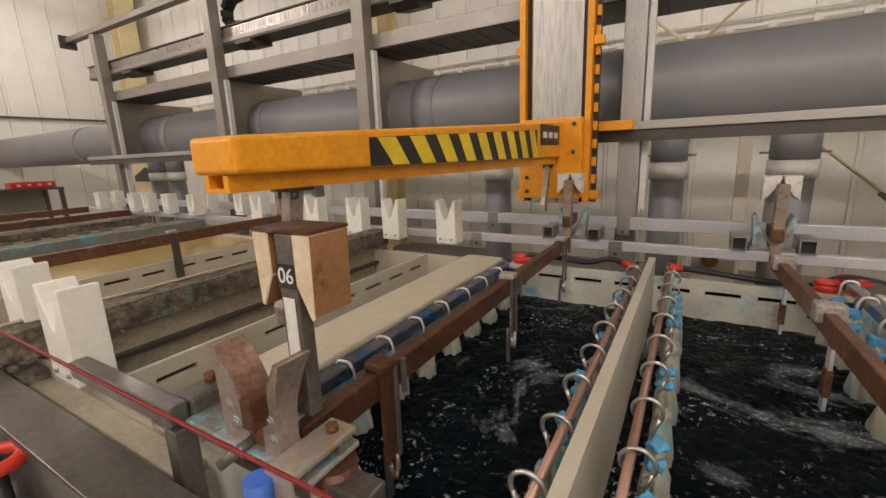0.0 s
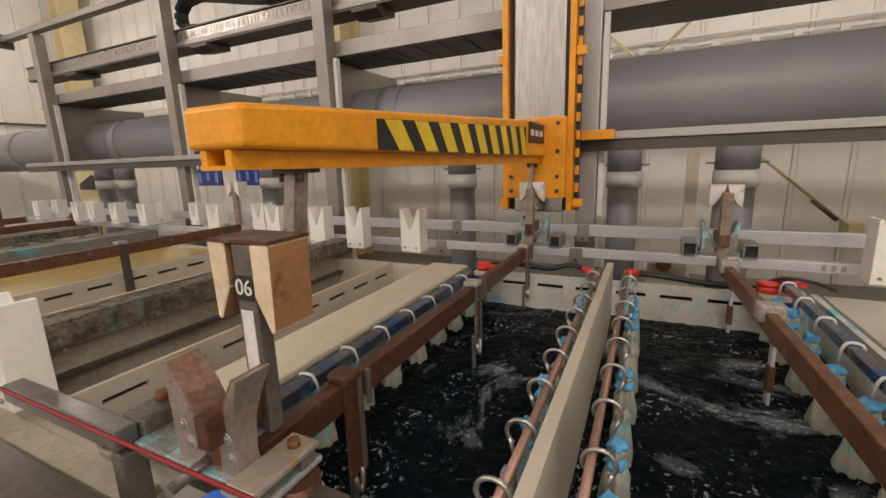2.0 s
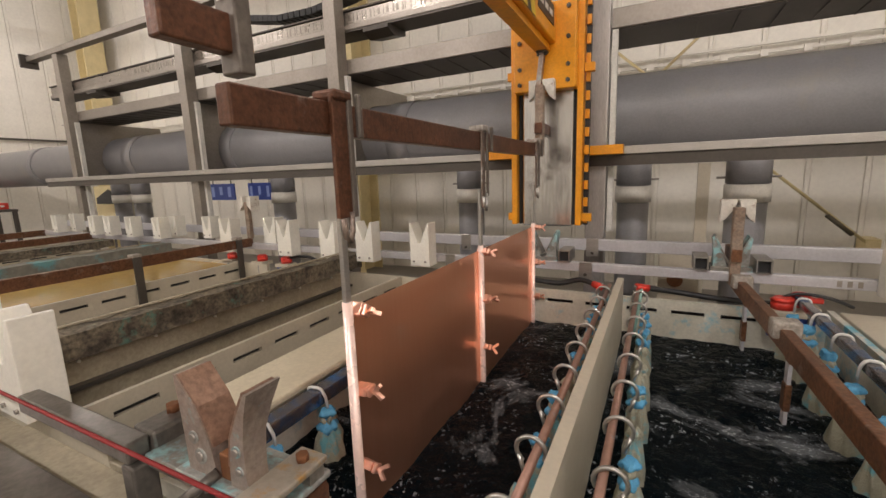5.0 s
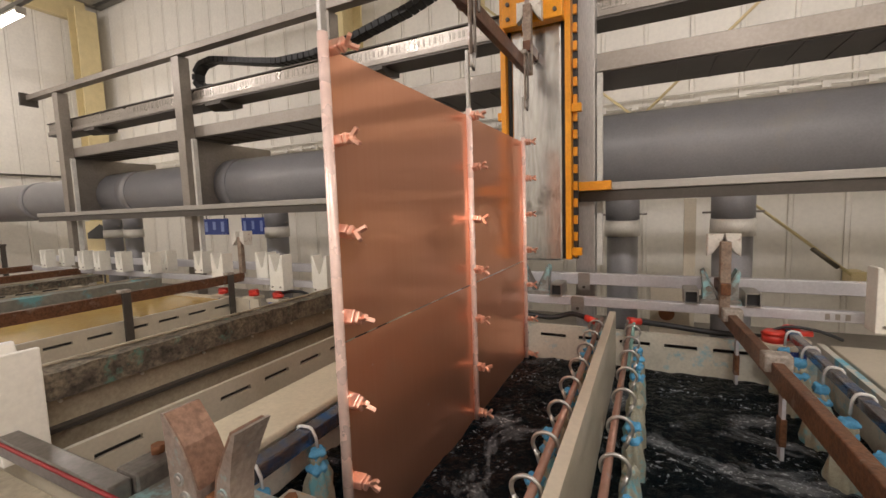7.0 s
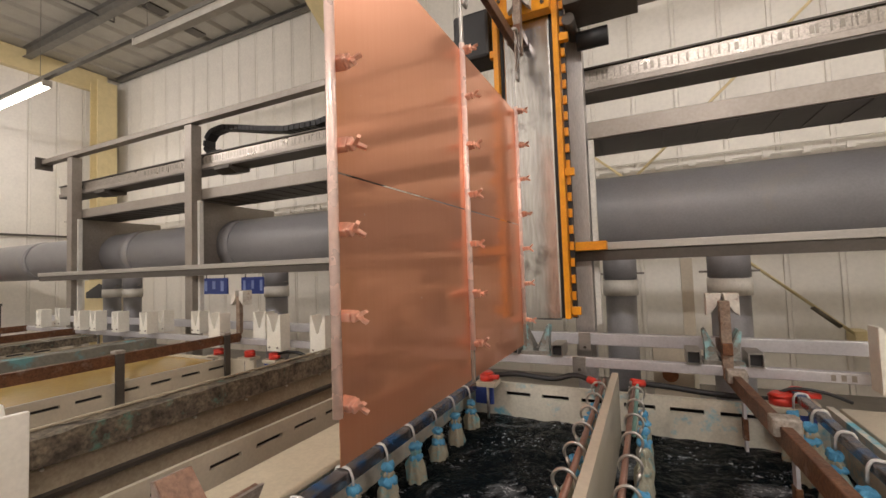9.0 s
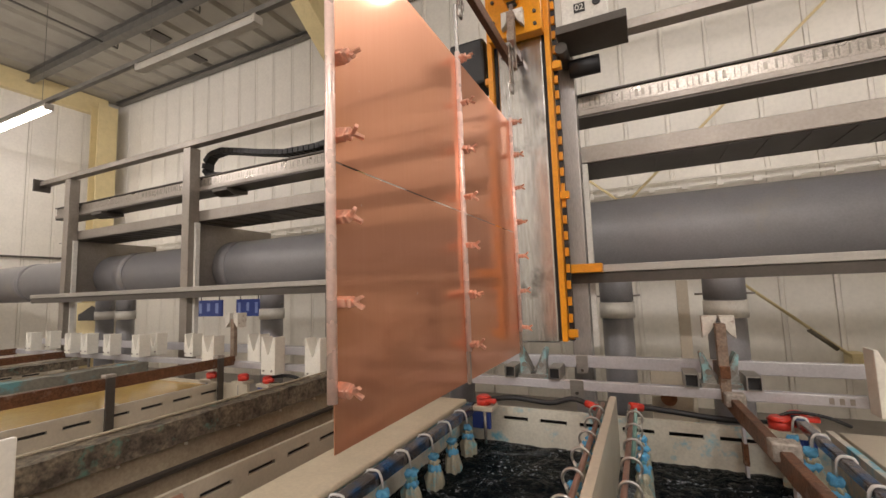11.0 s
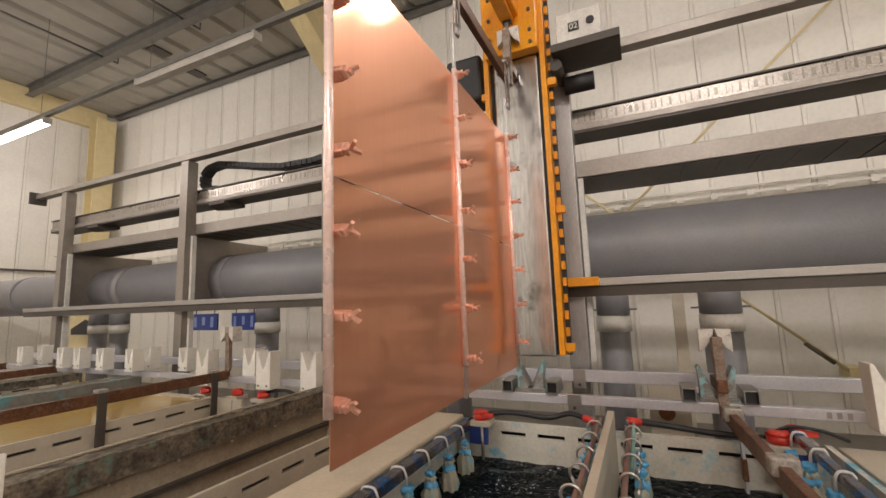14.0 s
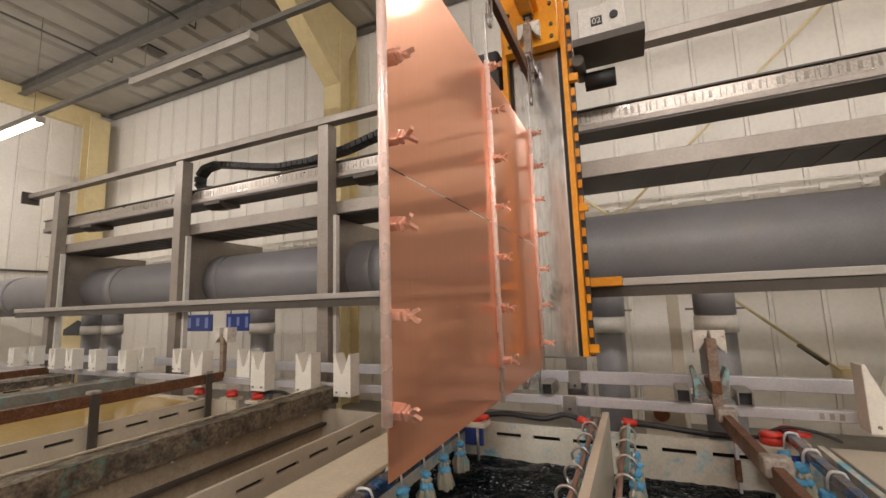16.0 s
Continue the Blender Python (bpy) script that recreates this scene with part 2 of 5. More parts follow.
def bath_water():
    """Black plating bath: ripples, soft foam veils with bubble grain, and painted lamp glints."""
    m = bpy.data.materials.new("dark_plating_bath")
    m.use_nodes = True
    n, l = m.node_tree.nodes, m.node_tree.links
    b = n["Principled BSDF"]
    co = n.new("ShaderNodeTexCoord")

    def tex(scale, detail, rough, dist, lo, hi, top):
        t = n.new("ShaderNodeTexNoise")
        t.inputs["Scale"].default_value, t.inputs["Detail"].default_value = scale, detail
        t.inputs["Roughness"].default_value, t.inputs["Distortion"].default_value = rough, dist
        l.new(co.outputs["Object"], t.inputs["Vector"])
        r = n.new("ShaderNodeMapRange")
        r.inputs[1].default_value, r.inputs[2].default_value, r.inputs[4].default_value = lo, hi, top
        l.new(t.outputs[0], r.inputs[0])
        return r.outputs[0]

    def math_node(op, p, q):
        k = n.new("ShaderNodeMath")
        k.operation = op
        for i, v in enumerate((p, q)):
            if isinstance(v, float):
                k.inputs[i].default_value = v
            else:
                l.new(v, k.inputs[i])
        return k.outputs[0]
    veil = tex(3.0, 9, 0.66, 1.3, 0.55, 0.68, 1.0)
    speck = tex(70.0, 5, 0.7, 0.4, 0.55, 0.66, 1.0)
    # Scattered white specks paint the lamps' sparkle on the ripples.
    glints = math_node("MULTIPLY", tex(5.0, 4, 0.6, 0.8, 0.45, 0.7, 0.5), tex(55.0, 4, 0.7, 0.4, 0.60, 0.62, 2.0))
    foam = math_node("ADD", math_node("MULTIPLY", veil, math_node("ADD", math_node("MULTIPLY", speck, 0.75), 0.25)), glints)
    mix = n.new("ShaderNodeMix")
    mix.data_type = "RGBA"
    mix.inputs["A"].default_value, mix.inputs["B"].default_value = (0.0008, 0.0040, 0.0062, 1), (0.70, 0.75, 0.79, 1)
    l.new(foam, mix.inputs["Factor"])
    l.new(mix.outputs["Result"], b.inputs["Base Color"])
    rr = n.new("ShaderNodeMapRange")
    rr.inputs[3].default_value, rr.inputs[4].default_value = 0.05, 0.6
    l.new(foam, rr.inputs[0])
    l.new(rr.outputs[0], b.inputs["Roughness"])
    b.inputs["Specular IOR Level"].default_value = 0.075
    bp = n.new("ShaderNodeBump")
    bp.inputs["Strength"].default_value, bp.inputs["Distance"].default_value = 1.0, 0.014
    l.new(math_node("ADD", tex(38.0, 4, 0.62, 0.6, 0.2, 0.8, 1.0), math_node("MULTIPLY", foam, 0.3)), bp.inputs["Height"])
    l.new(bp.outputs[0], b.inputs["Normal"])
    return m



def plated_copper():
    """Freshly plated sheet: one tight and one broad metal lobe, faint upright brushing and dried droplets."""
    m = bpy.data.materials.new("plated_copper_sheet")
    m.use_nodes = True
    n, l = m.node_tree.nodes, m.node_tree.links
    co = n.new("ShaderNodeTexCoord")
    mp = n.new("ShaderNodeMapping")
    mp.inputs["Scale"].default_value = (1, 85, 2.2)
    l.new(co.outputs["Object"], mp.inputs[0])
    streak = n.new("ShaderNodeTexNoise")
    streak.inputs["Scale"].default_value, streak.inputs["Detail"].default_value = 1.0, 6
    l.new(mp.outputs[0], streak.inputs["Vector"])
    cloud = n.new("ShaderNodeTexNoise")
    cloud.inputs["Scale"].default_value, cloud.inputs["Detail"].default_value = 2.6, 6
    l.new(co.outputs["Object"], cloud.inputs["Vector"])
    both = n.new("ShaderNodeMath")
    both.operation = "ADD"
    l.new(streak.outputs[0], both.inputs[0])
    l.new(cloud.outputs[0], both.inputs[1])
    tone = n.new("ShaderNodeMapRange")
    tone.inputs[1].default_value, tone.inputs[2].default_value = 0.7, 1.3
    l.new(both.outputs[0], tone.inputs[0])
    mix = n.new("ShaderNodeMix")
    mix.data_type = "RGBA"
    mix.inputs["A"].default_value, mix.inputs["B"].default_value = (0.915, 0.455, 0.285, 1), (0.95, 0.495, 0.325, 1)
    l.new(tone.outputs[0], mix.inputs["Factor"])
    drop = n.new("ShaderNodeTexVoronoi")
    drop.inputs["Scale"].default_value = 26
    l.new(co.outputs["Object"], drop.inputs["Vector"])
    spot = n.new("ShaderNodeMapRange")
    spot.inputs[1].default_value, spot.inputs[2].default_value = 0.10, 0.07
    spot.inputs[4].default_value = 0.55
    l.new(drop.outputs["Distance"], spot.inputs[0])
    sel = n.new("ShaderNodeTexNoise")
    sel.inputs["Scale"].default_value = 7
    l.new(co.outputs["Object"], sel.inputs["Vector"])
    some = n.new("ShaderNodeMapRange")
    some.inputs[1].default_value, some.inputs[2].default_value = 0.60, 0.64
    l.new(sel.outputs[0], some.inputs[0])
    few = n.new("ShaderNodeMath")
    few.operation = "MULTIPLY"
    l.new(spot.outputs[0], few.inputs[0])
    l.new(some.outputs[0], few.inputs[1])
    dots = n.new("ShaderNodeMix")
    dots.data_type = "RGBA"
    dots.inputs["B"].default_value = (1.0, 0.80, 0.70, 1)
    l.new(mix.outputs["Result"], dots.inputs["A"])
    l.new(few.outputs[0], dots.inputs["Factor"])
    tight = n["Principled BSDF"]
    broad = n.new("ShaderNodeBsdfPrincipled")
    rr = n.new("ShaderNodeMapRange")
    rr.inputs[3].default_value, rr.inputs[4].default_value = 0.08, 0.13
    l.new(streak.outputs[0], rr.inputs[0])
    l.new(rr.outputs[0], tight.inputs["Roughness"])
    broad.inputs["Roughness"].default_value = 0.42
    for b, metal in ((tight, 0.93), (broad, 0.90)):
        l.new(dots.outputs["Result"], b.inputs["Base Color"])
        b.inputs["Metallic"].default_value = metal
    bp = n.new("ShaderNodeBump")
    bp.inputs["Strength"].default_value, bp.inputs["Distance"].default_value = 0.015, 0.002
    l.new(streak.outputs[0], bp.inputs["Height"])
    l.new(bp.outputs[0], broad.inputs["Normal"])
    ms = n.new("ShaderNodeMixShader")
    ms.inputs[0].default_value = 0.60
    l.new(tight.outputs[0], ms.inputs[1])
    l.new(broad.outputs[0], ms.inputs[2])
    l.new(ms.outputs[0], n["Material Output"].inputs["Surface"])
    return m


M["copper"] = plated_copper()
M["water"] = bath_water()


# ---- building helpers ----
ORIGIN = {}


def box(bm, x0, x1, y0, y1, z0, z1, bevel=0.0):
    r = bmesh.ops.create_cube(bm, size=1.0)
    for v in r["verts"]:
        v.co = Vector(((x0 + x1) / 2 + v.co.x * (x1 - x0), (y0 + y1) / 2 + v.co.y * (y1 - y0),
                       (z0 + z1) / 2 + v.co.z * (z1 - z0)))
    if bevel:
        edges = {e for v in r["verts"] for e in v.link_edges}
        bmesh.ops.bevel(bm, geom=list(edges), offset=bevel, segments=2, affect="EDGES", profile=0.5)
    return bm


def rod(bm, p, q, r, n=12, r2=None):
    p, q = Vector(p), Vector(q)
    d = q - p
    m = Matrix.Translation((p + q) / 2) @ d.to_track_quat("Z", "Y").to_matrix().to_4x4()
    made = bmesh.ops.create_cone(bm, cap_ends=True, segments=n, radius1=r, radius2=r if r2 is None else r2, depth=d.length, matrix=m)
    for f in {f for v in made["verts"] for f in v.link_faces}:
        f.smooth = len(f.verts) == 4
    return bm


def slab(bm, outline, axis, a, b):
    """Extrude a closed 2D outline along an axis from a to b. Axis x: (y, z); y: (x, z); z: (x, y)."""
    def at(p, s):
        return {"x": (s, p[0], p[1]), "y": (p[0], s, p[1]), "z": (p[0], p[1], s)}[axis]
    lo = [bm.verts.new(at(p, a)) for p in outline]
    hi = [bm.verts.new(at(p, b)) for p in outline]
    n = len(outline)
    bm.faces.new(lo)
    bm.faces.new(hi[::-1])
    for i in range(n):
        bm.faces.new((lo[i], hi[i], hi[(i + 1) % n], lo[(i + 1) % n]))
    bmesh.ops.recalc_face_normals(bm, faces=bm.faces[:])
    return bm


def sweep(bm, pts, r, n=8):
    """A round bar along a row of points, as one tube."""
    pts = [Vector(p) for p in pts]
    rows, up = [], None
    for i, p in enumerate(pts):
        t = (pts[min(i + 1, len(pts) - 1)] - pts[max(i - 1, 0)]).normalized()
        if up is None:
            up = t.orthogonal().normalized()
        up = (up - t * up.dot(t)).normalized()
        side = t.cross(up)
        rows.append([bm.verts.new(p + (up * math.cos(2 * math.pi * k / n) + side * math.sin(2 * math.pi * k / n)) * r) for k in range(n)])
    for p, q in zip(rows, rows[1:]):
        for k in range(n):
            bm.faces.new((p[k], q[k], q[(k + 1) % n], p[(k + 1) % n])).smooth = True
    bm.faces.new(rows[0])
    bm.faces.new(rows[-1][::-1])
    bmesh.ops.recalc_face_normals(bm, faces=bm.faces[:])
    return bm


def ring(bm, centre, radius, r, axis="y", n=14, k=6, a0=0.0, a1=360.0):
    """A bent round wire in a circle, or part of one, round an axis."""
    rows = []
    steps = n + (a1 - a0 < 360)
    for i in range(steps):
        a = radians(a0 + (a1 - a0) * i / n)
        row = []
        for j in range(k):
            b = 2 * math.pi * j / k
            d = radius + r * math.cos(b)
            u, v, w = d * math.cos(a), d * math.sin(a), r * math.sin(b)
            row.append(bm.verts.new(Vector(centre) + Vector((u, w, v) if axis == "y" else (u, v, w) if axis == "z" else (w, u, v))))
        rows.append(row)
    full = a1 - a0 >= 360
    for i in range(n if full else n):
        p, q = rows[i], rows[(i + 1) % len(rows)]
        if not full and i + 1 >= len(rows):
            break
        for j in range(k):
            bm.faces.new((p[j], q[j], q[(j + 1) % k], p[(j + 1) % k])).smooth = True
    bmesh.ops.recalc_face_normals(bm, faces=bm.faces[:])
    return bm


def mesh_of(name, bm, material):
    me = bpy.data.meshes.new(name)
    bm.to_mesh(me)
    bm.free()
    for m in material if isinstance(material, (list, tuple)) else [material]:
        me.materials.append(m)
    return me


def thing(name, at, label, category, group="", kind=""):
    ob = new(name)
    ob.location = at
    ORIGIN[ob] = Vector(at)
    ob.empty_display_size = 0.05
    return tagged(ob, label, category, group, kind)


def part(name, bm, material, parent, label=""):
    bmesh.ops.translate(bm, verts=bm.verts[:], vec=-ORIGIN[parent])
    ob = new(name, mesh_of(name, bm, material))
    ob.parent = parent
    ORIGIN[ob] = ORIGIN[parent]
    return tagged(ob, label)


def single(name, bm, material, label, category, group="", kind=""):
    """A top-level thing of one mesh, its origin at its base."""
    co = [v.co for v in bm.verts]
    base = Vector(((min(c.x for c in co) + max(c.x for c in co)) / 2, (min(c.y for c in co) + max(c.y for c in co)) / 2,
                   min(c.z for c in co)))
    bmesh.ops.translate(bm, verts=bm.verts[:], vec=-base)
    ob = new(name, mesh_of(name, bm, material))
    ob.location = base
    ORIGIN[ob] = base
    return tagged(ob, label, category, group, kind)


def piece(name, me, parent, at):
    ob = new(name, me)
    ob.parent = parent
    ob.location = Vector(at) - ORIGIN[parent]
    return ob


def B():
    return bmesh.new()


def text_mesh(body, size, material, parent, m):
    """Lettering as a thin mesh, laid at the pose m (in the parent's space)."""
    cu = bpy.data.curves.new("lettering", "FONT")
    cu.body, cu.size, cu.extrude, cu.align_x, cu.align_y = body, size, 0.0006, "CENTER", "CENTER"
    tmp = new("lettering", cu)
    bpy.context.view_layer.update()
    me = bpy.data.meshes.new_from_object(tmp.evaluated_get(bpy.context.evaluated_depsgraph_get()))
    bpy.data.objects.remove(tmp)
    me.materials.clear()
    me.materials.append(material)
    ob = new("lettering", me)
    ob.parent = parent
    ob.matrix_local = m
    return ob


# ---- structure ----
WALL_Y, WALL_X, CEIL = 5.9, -11.75, 6.42
RIGHT_X, FRONT_Y = 7.0, -5.0
single("floor", box(B(), WALL_X - 0.2, RIGHT_X + 0.2, FRONT_Y - 0.2, WALL_Y + 0.2, -0.15, 0.0), M["floor"],
       "grey coated workshop floor", "floor", kind="structure")


def wall_ribbed(name, along_x, fixed, a, b, label):
    """A wall of upright sheet panels with recessed joints over a solid core."""
    s = 0.2
    bm = B()
    if along_x:
        box(bm, a, b, fixed + 0.03, fixed + s, 0, CEIL)
    else:
        box(bm, fixed - s, fixed - 0.03, a, b, 0, CEIL)
    w = single(name, bm, M["wall"], label, "wall", kind="structure")
    pitch, gap = 0.485, 0.012
    pm = B()
    wd = pitch - gap
    prof = [(0, 0.0), (0.003, 0.022), (0.035, 0.022), (0.040, 0.012), (0.046, 0.012), (0.051, 0.022), (wd - 0.003, 0.022), (wd, 0.0)]
    if along_x:
        slab(pm, [(x, -y) for x, y in prof], "z", 0.0, CEIL)
    else:
        slab(pm, [(y, x) for x, y in prof], "z", 0.0, CEIL)
    me = mesh_of("panel", pm, M["wall"])
    p = a
    while p + pitch <= b + 0.3:
        piece("panel", me, w, (p, fixed + 0.03, 0) if along_x else (fixed - 0.03, p, 0))
        p += pitch
    return w


wall_north = wall_ribbed("wall_north", True, WALL_Y, WALL_X, RIGHT_X, "off-white upright sheet-metal panels of the hall's long wall")
wall_west = wall_ribbed("wall_west", False, WALL_X, FRONT_Y, WALL_Y, "off-white upright sheet-metal panels of the end wall")
single("wall_east", box(B(), RIGHT_X, RIGHT_X + 0.2, FRONT_Y, WALL_Y, 0, CEIL), M["wall"], "plain off-white wall", "wall", kind="structure")
single("wall_south", box(B(), WALL_X, RIGHT_X, FRONT_Y - 0.2, FRONT_Y, 0, CEIL), M["wall"], "plain off-white wall", "wall", kind="structure")


def ceiling_deck():
    bm = B()
    box(bm, WALL_X - 0.2, RIGHT_X + 0.2, FRONT_Y - 0.2, WALL_Y + 0.2, CEIL + 0.06, CEIL + 0.2)
    x = WALL_X
    while x < RIGHT_X:
        slab(bm, [(x, CEIL + 0.06), (x + 0.06, CEIL), (x + 0.52, CEIL), (x + 0.58, CEIL + 0.06)], "y", FRONT_Y, WALL_Y)
        x += 0.62
    single("ceiling", bm, M["ceiling"], "pale ribbed metal roof deck", "ceiling", kind="structure")


ceiling_deck()


def i_beam(bm, p, q, depth, width, t=0.012):
    """A rolled beam between two points that differ in x or in y."""
    (x0, y0, z), (x1, y1, _) = p, q
    if abs(x1 - x0) > abs(y1 - y0):
        for z0, z1, h in ((z - t, z, width), (z - depth, z - depth + t, width), (z - depth + t, z - t, t)):
            box(bm, min(x0, x1), max(x0, x1), y0 - h / 2, y0 + h / 2, z0, z1)
    else:
        for z0, z1, h in ((z - t, z, width), (z - depth, z - depth + t, width), (z - depth + t, z - t, t)):
            box(bm, x0 - h / 2, x0 + h / 2, min(y0, y1), max(y0, y1), z0, z1)
    return bm


for yy, dd in ((4.1, 0.22), (1.9, 0.22), (-1.0, 0.22), (5.8, 0.08)):
    single("roof_beam", i_beam(B(), (WALL_X + 0.2, yy, CEIL - 0.01), (RIGHT_X, yy, CEIL - 0.01), dd, 0.14), M["conduit"],
           "dark steel purlin under the roof deck", "roof beam", "purlins", "structure")
single("eaves_beam", box(B(), WALL_X + 0.005, WALL_X + 0.16, FRONT_Y, 5.6, CEIL - 0.46, CEIL - 0.02, 0.01), M["trim"],
       "cream painted steel beam along the end wall", "beam", kind="structure")


def hall_column(x, y, haunch):
    c = thing("steel_column", (x, y, 0), "cream painted steel hall column against the wall", "column", "hall columns", "structure")
    bm = B()
    if haunch:
        box(bm, x - 0.17, x + 0.17, y - 0.3, y - 0.27, 0, CEIL - 0.3)
        box(bm, x - 0.17, x + 0.17, y + 0.15, y + 0.18, 0, CEIL - 0.3)
        box(bm, x - 0.02, x + 0.02, y - 0.27, y + 0.15, 0, CEIL - 0.3)
    else:
        box(bm, x - 0.03, x, y - 0.2, y + 0.2, 0, CEIL - 0.3)
        box(bm, x - 0.33, x - 0.3, y - 0.2, y + 0.2, 0, CEIL - 0.3)
        box(bm, x - 0.3, x - 0.03, y - 0.02, y + 0.02, 0, CEIL - 0.3)
    part("shaft", bm, M["trim"], c)
    if haunch:
        part("haunch", slab(B(), [(y - 0.3, CEIL - 1.3), (y - 1.5, CEIL - 0.4), (y - 5, CEIL - 0.32), (y - 5, CEIL - 0.02),
                                  (y + 0.18, CEIL - 0.02), (y + 0.18, CEIL - 0.3)], "x", x - 0.15, x + 0.15), M["trim"], c)


hall_column(-4.28, 5.55, True)
hall_column(-11.25, 5.44, False)
hall_column(3.6, 5.62, True)


# ---- lamps of the hall, front row added ----
def tube_lamp(x, y, z, lit=True, length=2.2, watts=0.0):
    f = thing("fluorescent_lamp", (x, y, z), "long lit fluorescent batten hanging under a steel conduit; front row added unseen" if lit else
              "long unlit fluorescent batten hanging under a steel conduit", "ceiling lamp", "fluorescent battens")
    part("housing", box(B(), x - length / 2, x + length / 2, y - 0.055, y + 0.055, z + 0.05, z + 0.10, 0.008), M["lampbody"], f)
    bm = B()
    slab(bm, [(y - 0.065, z + 0.05), (y - 0.05, z + 0.006), (y + 0.05, z + 0.006), (y + 0.065, z + 0.05)], "x", x - length / 2 + 0.02, x + length / 2 - 0.02)
    part("diffuser", bm, M["tube"] if lit else M["lampbody"], f, "glowing diffuser" if lit else "")
    for s in (-1, 1):
        part("end_cap", box(B(), x + s * length / 2 - 0.02, x + s * length / 2 + 0.02, y - 0.06, y + 0.06, z + 0.005, z + 0.105, 0.006), M["lampbody"], f)
        part("suspension_wire", rod(B(), (x + s * length * 0.4, y, z + 0.10), (x + s * length * 0.4, y, CEIL), 0.004, 6), M["conduit"], f)
    if watts:
        for s in (-1, 1):
            la = bpy.data.lights.new("tube_light", "POINT")
            la.shadow_soft_size, la.energy, la.color = 0.12, watts / 2, (1.0, 0.918, 0.915)
            ob = new("tube_light", la)
            ob.location = (x + s * length / 4, y, z - 0.15)


tube_lamp(-9.45, 3.2, 4.53, True, watts=65)
tube_lamp(1.5, 3.2, 4.53, True, watts=42)
tube_lamp(-4.85, 3.2, 4.53, False)
# Unseen row of lamps, added to light the tanks and walls from the front.
for lx in (-9.0, -4.0, 1.0, 5.0):
    tube_lamp(lx, -2.2, 4.9, True, watts=224)
single("conduit_rail", box(B(), WALL_X + 0.05, 3, 3.17, 3.23, 4.66, 4.72), M["conduit"], "thin dark steel conduit rail above the lamps", "conduit")
for xx, ya in ((-8.8, 4.35), (-6.5, 4.4), (-3.3, 4.4)):
    bm = rod(B(), (xx, -4.5, CEIL - 0.12), (xx, ya, CEIL - 0.12), 0.02, 8)
    rod(bm, (xx, ya, CEIL - 0.12), (xx, ya, CEIL), 0.012, 6)
    single("ceiling_pipe", bm, M["conduit"], "thin dark pipe hung below the roof deck", "pipe", "ceiling pipes")


# ---- gantry frame behind the tanks ----
GY = 2.42
POST_X = (-5.81, -3.74, -2.085, -0.352, 1.45, 3.3)


SLOT_MESH = [mesh_of("rail_slot", box(B(), -w, w, -0.001, 0.001, -h, h), M["slot"]) for w, h in ((0.0025, 0.026), (0.004, 0.026), (0.006, 0.024), (0.009, 0.02))]


def gantry():
    g = thing("gantry_frame", (-1.5, GY, 0), "long stainless steel hoist frame with posts, shelves and rails", "hoist frame")
    for x in POST_X:
        p = part("post", box(B(), x - 0.05, x + 0.05, GY, GY + 0.10, 0.0, 2.87, 0.004), M["frame"] if x < -1 else M["poststeel"], g)
        part("white_strip", box(B(), x + 0.056, x + 0.084, GY + 0.05, GY + 0.09, 1.14, 2.17), M["label"], p, "white plastic strip beside the post")
        part("bulkhead", box(B(), x - 0.03, x - 0.02, GY + 0.101, GY + 1.0, 1.53, 2.18), M["frame"], p, "grey plate through which the duct passes")
    x0, x1 = -6.28, 6.5
    part("guide_rail", box(B(), x0 - 0.1, x1, GY - 0.05, GY - 0.004, 1.545, 1.585, 0.003), M["steel"], g)
    # Lower half of the rail, coloured dark for the shade in its recess.
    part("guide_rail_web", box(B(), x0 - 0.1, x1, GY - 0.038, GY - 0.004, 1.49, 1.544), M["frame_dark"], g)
    y = GY + 0.102
    part("shelf_front", box(B(), x0 + 0.25, x1, y, y + 0.012, 2.19, 2.287, 0.003), M["frame"], g)
    # Shelf and rail floors in dark steel: underside shade put into the colour.
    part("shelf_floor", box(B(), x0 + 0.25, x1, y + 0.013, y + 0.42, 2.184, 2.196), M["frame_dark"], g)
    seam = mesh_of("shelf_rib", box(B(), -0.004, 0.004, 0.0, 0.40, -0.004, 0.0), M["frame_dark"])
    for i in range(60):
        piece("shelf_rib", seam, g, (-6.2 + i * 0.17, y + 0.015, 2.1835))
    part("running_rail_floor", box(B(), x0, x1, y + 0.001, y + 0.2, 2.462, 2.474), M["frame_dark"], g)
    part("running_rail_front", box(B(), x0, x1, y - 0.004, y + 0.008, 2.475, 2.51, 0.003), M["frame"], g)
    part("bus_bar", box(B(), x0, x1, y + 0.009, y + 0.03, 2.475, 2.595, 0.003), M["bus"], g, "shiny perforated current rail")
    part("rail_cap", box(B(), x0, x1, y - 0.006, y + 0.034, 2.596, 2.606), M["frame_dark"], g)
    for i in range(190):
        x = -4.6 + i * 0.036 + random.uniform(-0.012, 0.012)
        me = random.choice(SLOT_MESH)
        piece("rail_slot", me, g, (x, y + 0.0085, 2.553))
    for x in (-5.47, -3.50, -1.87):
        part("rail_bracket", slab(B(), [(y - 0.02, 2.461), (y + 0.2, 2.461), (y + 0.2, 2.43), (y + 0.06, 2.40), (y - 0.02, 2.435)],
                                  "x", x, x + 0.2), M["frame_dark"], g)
    part("top_rail", box(B(), -6.42, x1, GY - 0.01, GY + 0.07, 2.871, 2.925, 0.004), M["frame"], g)
    part("end_plate", box(B(), -6.45, -6.422, GY - 0.06, GY + 0.1, 2.81, 2.95), M["frame_dark"], g)
    return g


gantry()


